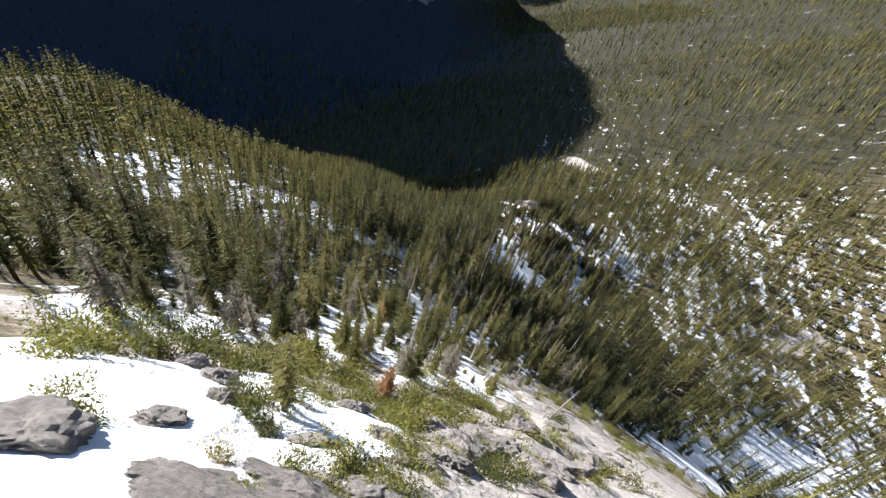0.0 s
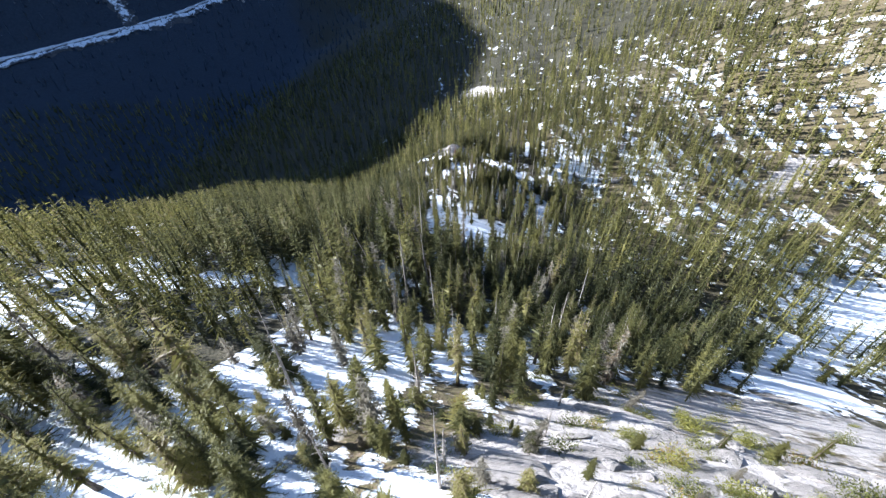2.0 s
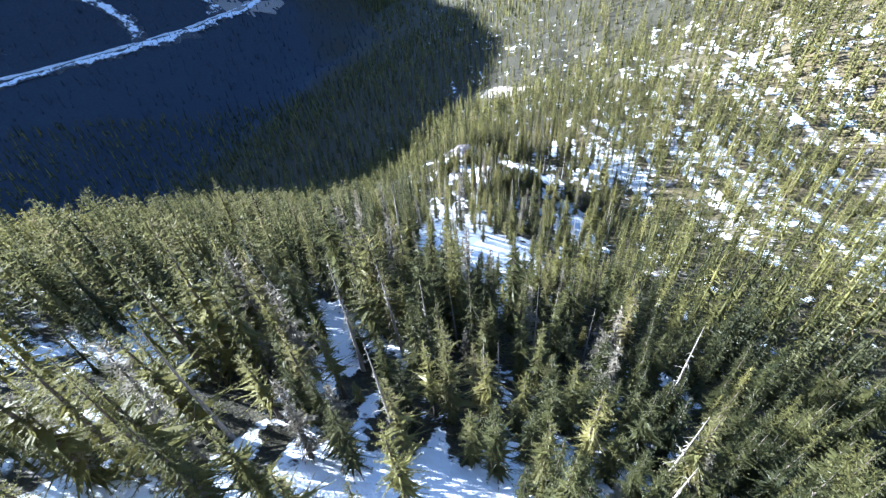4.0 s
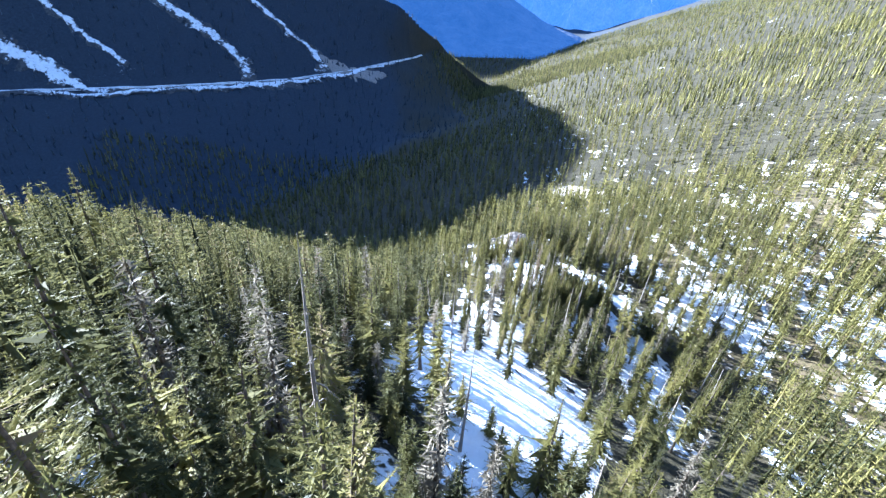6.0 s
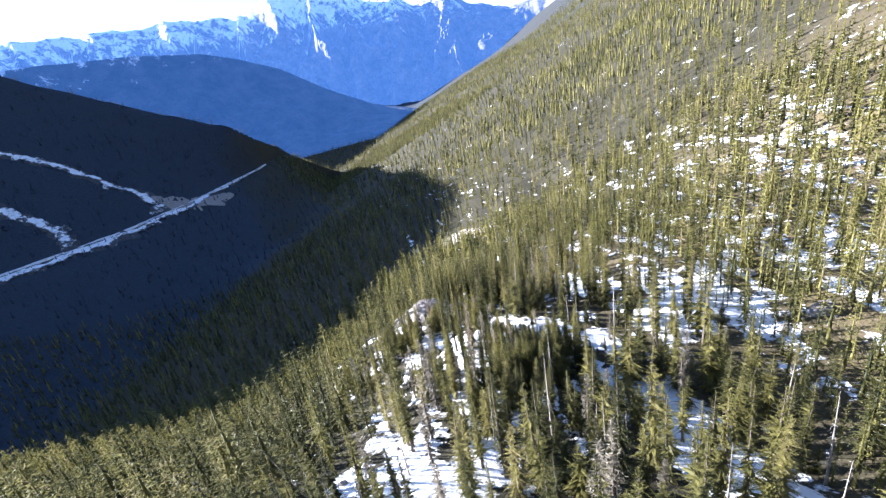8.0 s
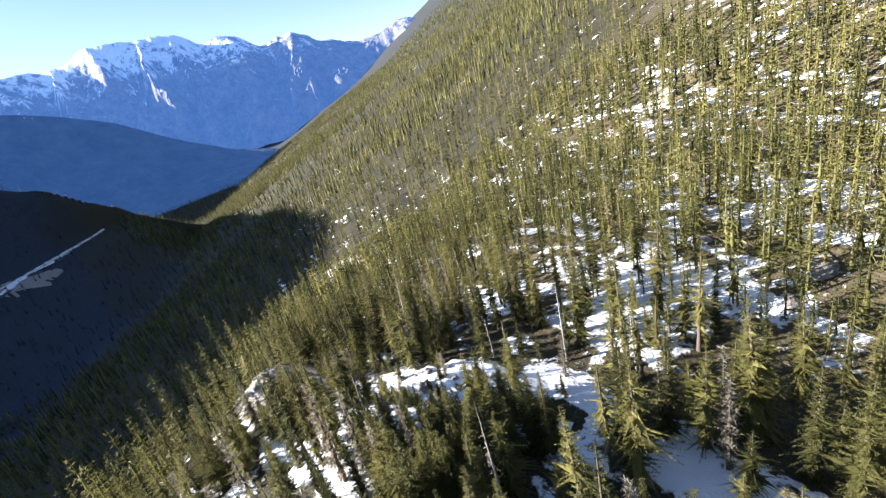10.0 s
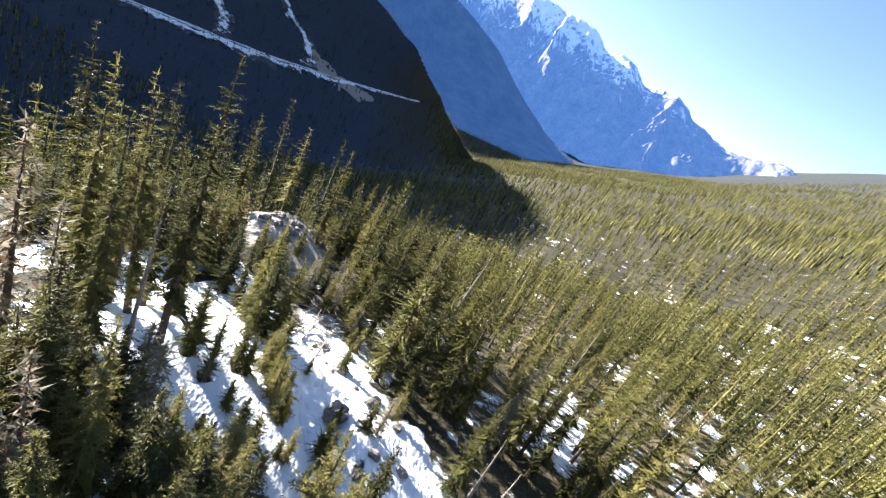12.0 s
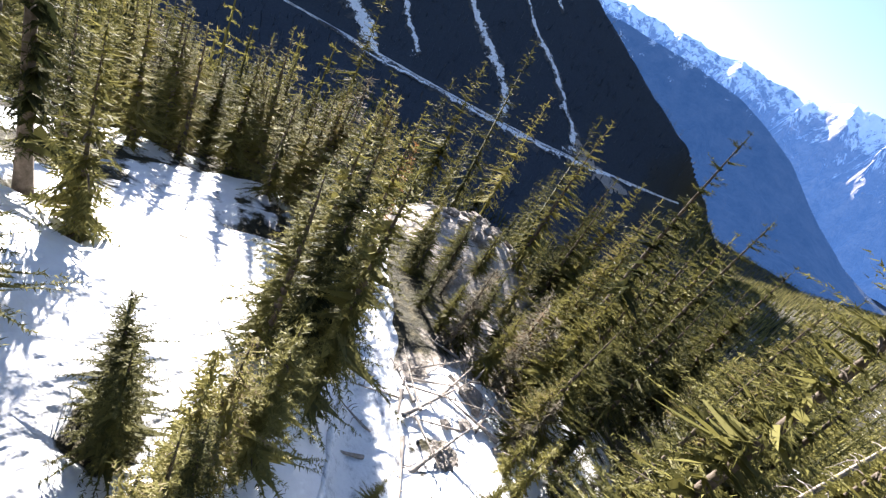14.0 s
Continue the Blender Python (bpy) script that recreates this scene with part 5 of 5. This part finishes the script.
# trees of the shaded side, which take the blue shade colour
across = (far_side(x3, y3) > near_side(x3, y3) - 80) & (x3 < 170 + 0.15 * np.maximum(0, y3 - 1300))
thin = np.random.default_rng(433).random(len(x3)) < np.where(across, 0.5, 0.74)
wood("valley_wood", x3[across & thin], y3[across & thin], COARSE, 8, 13, 431, "conifer forest on the shaded valley side, shade and blue haze in its colour", MAT_SHADE)
wood("far_wood", x3[~across & thin], y3[~across & thin], COARSE, 9, 16, 432, "sunlit conifer forest far along the valley")

x4, y4 = scatter(1000, 2600, 300, 2100, 20, 440)
wood("ridge_wood", x4, y4, COARSE, 9, 16, 441, "scattered conifers on the pale rocky ridge")
x5, y5 = scatter(150, 640, 1060, 1345, 6.2, 450)
wood("spur_tip_wood", x5, y5, COARSE, 8, 14, 451, "olive-green conifers on the low saddle of the valley")

# ---- rocks, shrubs, stream and fallen wood ----
def rock_mesh(name, seed, flat=0.6, cuts=9, subdiv=3, rough=0.10):
    """An angular boulder about 2 m across: a ball cut by planes, then roughened."""
    r = np.random.default_rng(seed)
    bm = bmesh.new()
    bmesh.ops.create_icosphere(bm, subdivisions=subdiv, radius=1.0)
    planes = []
    for _ in range(cuts):
        n = r.normal(0, 1, 3)
        n[2] *= 1.3
        n /= np.linalg.norm(n)
        planes.append((Vector(n), r.uniform(0.55, 0.85)))
    off = Vector(r.uniform(-50, 50, 3))
    for v in bm.verts:
        for n, d in planes:
            over = v.co.dot(n) - d
            if over > 0:
                v.co -= n * over * 0.97
        v.co += v.co.normalized() * rough * (noise.noise(v.co * 1.8 + off) + 0.8 * abs(noise.noise(v.co * 4.0 + off)) + 0.5 * noise.noise(v.co * 9.0 + off))
        v.co.z *= flat
    me = bpy.data.meshes.new(name)
    bm.to_mesh(me)
    bm.free()
    me.materials.append(MAT_ROCK)
    return me


ROCKS = [rock_mesh("boulder", 500 + i, (0.55, 0.75, 0.4, 0.65, 0.3, 0.5)[i], 9 + i, 4, 0.24) for i in range(6)]


PEBBLES = [rock_mesh("boulder", 500 + i, (0.55, 0.75, 0.4, 0.65, 0.3, 0.5)[i], 9 + i, 2, 0.14) for i in range(6)]


def boulder(k, x, y, size, lift=0.15, turn=None, tilt=0.0, label="grey granite boulder half sunk in snow", group="boulders", stretch=(1, 1, 1)):
    ob = tagged(new("boulder", (ROCKS if np.hypot(x, y - 5) < 22 or (y > 176 and x < 95 and size > 0.8) else PEBBLES)[k % 6]), label, "rock", group)
    turn = tr.uniform(0, 360) if turn is None else turn
    z = surface_at(x, y) + size * lift
    e = size * 0.4
    fall = Vector((height_at(x - e, y) - height_at(x + e, y), height_at(x, y - e) - height_at(x, y + e), 2 * e))
    lie = Vector((0, 0, 1)).rotation_difference(fall.normalized()).to_matrix().to_4x4()
    ob.matrix_basis = Matrix.Translation((x, y, z)) @ lie @ pose(0, 0, 0, tilt, tr.uniform(-8, 8), turn) @ Matrix.Diagonal((size * stretch[0] / 2, size * stretch[1] / 2, size * stretch[2] / 2, 1))
    return ob


for k, x, y, s in ((4, -2.6, 3.0, 2.0), (2, -0.8, 3.6, 1.7), (5, 0.6, 4.2, 1.4), (4, 1.6, 3.8, 1.8), (0, 2.6, 6.4, 1.2), (5, 4.0, 7.2, 1.7), (1, 6.0, 9.0, 1.6), (4, 7.4, 7.0, 1.9), (0, -5.9, 4.0, 2.2), (5, -4.6, 5.4, 1.2), (1, -3.9, 7.4, 1.3), (2, -3.2, 3.4, 1.1), (4, -1.8, 4.2, 1.3), (3, 4.6, 8.8, 2.4), (1, 6.2, 10.2, 2.2), (0, 8.2, 8.4, 2.6), (5, 3.0, 7.2, 1.4),
                   (3, 1.6, 6.2, 1.0), (0, -0.2, 9.6, 1.2), (2, 11.5, 12.5, 3.0), (3, 10.0, 9.0, 1.6), (5, -2.0, 11.5, 1.3), (1, 1.5, 12.5, 1.6), (0, -6.8, 10.4, 1.4), (3, -5.0, 9.2, 1.6), (2, -1.0, 5.9, 1.2), (5, 0.4, 10.8, 1.5), (1, 1.2, 7.2, 1.3), (3, 6.6, 9.6, 2.6), (4, -1.2, 3.3, 1.5)):
    boulder(k, x, y, s, -0.02, label="grey granite boulder on the snowy ledge", group="boulders of the ledge", stretch=(1.3, 1.0, 1.0))
rr = random.Random(17)
for k in range(70):
    x, y = rr.gauss(29, 8), rr.gauss(34, 5)
    boulder(rr.choice((2, 4, 0, 5)), x, y, rr.uniform(1.6, 5.5), -0.03, label="pale weathered granite slab on the cliff edge", group="slabs of the cliff", stretch=(1.5, 1.1, 0.34))
for k in range(22):
    x, y = rr.gauss(33, 9), rr.gauss(33, 4)
    boulder(rr.randrange(6), x, y, rr.uniform(0.5, 1.8), 0.05, label="broken pale granite block", group="slabs of the cliff")
for k in range(34):
    x, y = rr.gauss(13, 6), rr.gauss(12, 3.5)
    boulder(rr.randrange(6), x, y, rr.uniform(0.6, 2.2), 0.05, label="broken pale granite block", group="slabs of the cliff")
for k in range(26):
    x, y = rr.gauss(81, 2.6), rr.gauss(209.5, 1.8)
    boulder(rr.randrange(4), x, y, rr.uniform(0.4, 1.1), 0.12, label="pinkish granite block of the outcrop", group="outcrop blocks")
for k in range(30):
    x, y = rr.gauss(81, 4.0), rr.gauss(211, 2.2)
    boulder(rr.randrange(4), x, y, rr.uniform(0.4, 1.3), 0.05, label="pale pink granite block on the open knoll", group="outcrop blocks")
for k in range(26):
    f = rr.random()
    x, y = 93 - 11 * f + rr.gauss(3.6, 1.4), 178 + 24 * f + rr.gauss(0, 1.5)
    boulder(rr.randrange(6), x, y, rr.uniform(0.3, 1.1), 0.1, label="rounded rock beside the mountain stream", group="stream rocks")
boulder(1, 90.9, 184.2, 1.7, 0.25, label="dark rounded boulder beside the stream", group="stream rocks")
for k in range(60):
    x, y = rr.uniform(110, 250), rr.uniform(110, 300)
    boulder(rr.choice((2, 4, 0)), x, y, rr.uniform(1.5, 4.5), 0.05, turn=rr.uniform(10, 50), label="low rock ledge on the wooded hillside", group="hillside ledges", stretch=(1.8, 0.8, 0.7))
for k in range(14):
    x, y = rr.gauss(62, 9), rr.gauss(150, 10)
    boulder(rr.randrange(6), x, y, rr.uniform(0.5, 1.4), 0.1, group="stones in the snow", label="dark stone poking out of the snow")


def shrub_mesh(name, seed, n=1000, flat=0.7):
    """A low rounded bush: leafy twigs round several stems."""
    r = np.random.default_rng(seed)
    out = []
    stems = r.normal(0, 0.36, (9, 2))
    tall = r.uniform(0.55, 1.1, 9)
    for _ in range(n):
        j = r.integers(0, 9)
        d = r.normal(0, 1, 3)
        d[2] = abs(d[2]) * 1.1 + 0.15
        d /= np.linalg.norm(d)
        p = np.array((*stems[j], 0.02)) + d * r.uniform(0.25, 0.7) * np.array((0.8, 0.8, flat * tall[j] * 1.2))
        ln = r.uniform(0.06, 0.14)
        out.append((p, d + r.normal(0, 0.5, 3), ln, ln * r.uniform(0.3, 0.5), 0.1))
    V, F = sprays(out, r)
    return mesh_from(name, V, F, MAT_SHRUB)


SHRUBS = [shrub_mesh("shrub", 600 + i) for i in range(4)]


def shrub(x, y, size, label="low olive-green heath shrub among the rocks"):
    ob = tagged(new("shrub", SHRUBS[rr.randrange(4)]), label, "shrub", "heath shrubs")
    ob.matrix_basis = pose(x, y, surface_at(x, y) - 0.03, 0, 0, rr.uniform(0, 360)) @ Matrix.Diagonal((size, size, size * rr.uniform(0.7, 1.1), 1))


for x, y, s in ((-9, 9.5, 1.4), (-8, 10.8, 1.5), (-6.8, 11.4, 1.3), (-5.6, 10.6, 1.2), (-4.2, 11.6, 1.1), (-9.4, 5.2, 0.9), (-3.3, 8.0, 0.8), (-2.4, 9.0, 0.9), (-1.5, 11.0, 1.2), (0.2, 11.4, 1.0), (1.2, 9.4, 0.9), (2.4, 9.6, 1.1),
                (-1.2, 4.4, 0.7), (0.0, 5.2, 0.8), (1.0, 4.8, 0.7), (2.2, 5.8, 0.7), (7.2, 7.4, 0.9), (5.4, 6.6, 0.7), (10.8, 13.8, 0.9), (6.0, 12.4, 1.0), (-0.6, 13.4, 1.2), (3.6, 14.6, 1.1), (-3.0, 13.8, 1.2), (8.4, 15.2, 1.0),
                (-10, 9, 1.2), (-9, 8.2, 1.3), (-9, 9.4, 1.0), (-8.8, 10.8, 1.1), (-7.8, 12.6, 1.2), (-5, 12.2, 1.3), (-4.2, 13.6, 1.4), (-3, 14.8, 1.3), (-1.2, 14.2, 1.2), (-3.8, 7.2, 0.7), (-3.2, 6.8, 0.8), (-2.4, 6.2, 0.7), (2, 10, 1.0), (3, 12.8, 1.1),
                (2.2, 9, 0.8), (0.3, 5, 0.8), (0.8, 4.3, 0.8), (2, 6.2, 0.7), (-0.8, 4.2, 0.5), (-0.2, 3.8, 0.5), (-2, 3.2, 0.4), (6.2, 7.2, 0.9), (10, 12, 0.9), (-2.8, 4.2, 0.45)):
    shrub(x, y, s * 1.35)
for k in range(40):
    x, y = rr.uniform(-15, 6), rr.gauss(13.6, 2.6)
    shrub(x, y, rr.uniform(0.6, 1.5))
for k in range(34):
    x, y = rr.uniform(0.5, 12), rr.gauss(10.5, 3.2)
    shrub(x, y, rr.uniform(0.4, 1.1))
for k in range(44):
    shrub(rr.uniform(0, 17), rr.gauss(16, 5), rr.uniform(0.5, 1.5), "low olive-green shrub on the rocky edge")
for k in range(12):
    x, y = rr.uniform(-0.5, 5), rr.gauss(4.6, 0.8)
    shrub(x, y, rr.uniform(0.3, 0.7))
for k in range(86):
    x, y = rr.gauss(31, 11), rr.gauss(36, 7)
    if y > 14:
        shrub(x, y, rr.uniform(0.5, 1.9))
for k in range(16):
    shrub(rr.uniform(40, 75), rr.gauss(30, 6), rr.uniform(0.8, 1.8), "low olive-green shrub on the rocky slope")
for k in range(14):
    shrub(rr.gauss(5, 7), rr.gauss(37, 4), rr.uniform(0.5, 1.1), "low shrub poking out of the snow")
for k in range(10):
    f = rr.random()
    shrub(94 - 14 * f + rr.gauss(4, 3), 176 + 30 * f + rr.gauss(0, 2), rr.uniform(0.4, 0.9), "low brown-green shrub beside the stream")


def stream_strip():
    pts = []
    for a, b in zip(WATER, WATER[1:]):
        n = max(2, int(math.hypot(b[0] - a[0], b[1] - a[1]) / 0.35))
        pts += [(a[0] + (b[0] - a[0]) * i / n, a[1] + (b[1] - a[1]) * i / n) for i in range(n)]
    P = np.array(pts)
    T = np.gradient(P, axis=0)
    T /= np.linalg.norm(T, axis=1)[:, None]
    N = np.stack([-T[:, 1], T[:, 0]], 1)
    n, k = len(P), 13
    rows = []
    for j in range(k):
        s = j / (k - 1) * 2 - 1
        w = 1.3 + 0.4 * smooth_noise(P[:, 0] * 3, P[:, 1] * 3, 6, 77, 2)
        q = P + N * (s * w)[:, None]
        z = height(P[:, 0], P[:, 1]) + 0.22 - 0.3 * abs(s) ** 3 + 0.22 * smooth_noise(q[:, 0], q[:, 1], 0.9, 79, 3)
        z = np.maximum(z, height(q[:, 0], q[:, 1]) + 0.05) if abs(s) < 0.9 else z
        rows.append(np.column_stack([q, z]))
    F = [(j * n + i, j * n + i + 1, (j + 1) * n + i + 1, (j + 1) * n + i) for j in range(k - 1) for i in range(n - 1)]
    me = mesh_from("water", np.concatenate(rows), F, MAT_STREAM)
    me.polygons.foreach_set("use_smooth", np.ones(len(F), dtype=bool))
    return tagged(new("water", me), "white rushing stream between snow banks", "stream", kind="structure")


stream_strip()


def log(x, y, length, r0, turn, pitch, label="bleached fallen log lying on the ground"):
    me = trunk_mesh("log", length, r0, MAT_DEAD, int(x * 10 + y), stubs=8, stub_len=0.5, low=0.2)
    ob = tagged(new("log", me), label, "log", "fallen wood")
    ob.matrix_basis = pose(x, y, surface_at(x, y) + 0.15, 90 - pitch, 0, turn)


for x, y, ln, turn, pitch in ((88.6, 197.5, 4.0, 40, 6), (87.6, 198.2, 3.2, 100, -4), (89.8, 196.2, 3.6, -30, 10), (88.2, 195.2, 2.6, 70, 12), (86.8, 199.4, 3.0, 20, 8), (90.6, 193.6, 3.0, 120, 5),
                              (26, 20, 3.2, -60, 15), (24, 17, 2.6, -100, 25), (22, 15.5, 2.4, 30, 12), (18, 40, 4.0, 50, 0), (5, 28, 5.0, 70, 3), (32, 97, 6.0, 80, 0), (60, 135, 3.5, 20, 4)):
    log(x, y, ln, 0.10, turn, pitch)
for k in range(22):
    log(rr.gauss(87.6, 1.0), rr.gauss(192.2, 1.8), rr.uniform(1.4, 3.4), rr.uniform(0.04, 0.09), rr.uniform(0, 360), rr.uniform(-8, 22), "bleached driftwood log in a jam beside the stream")
for k in range(16):
    log(rr.gauss(22, 8), rr.gauss(24, 7), rr.uniform(1.2, 3.0), rr.uniform(0.03, 0.07), rr.uniform(0, 360), rr.uniform(0, 30), "weathered grey branch lying on the rocks")
for k in range(12):
    log(rr.uniform(66, 84), rr.uniform(166, 182), rr.uniform(2, 5), rr.uniform(0.05, 0.1), rr.uniform(0, 360), rr.uniform(0, 15), "fallen grey fir trunk in the snow")
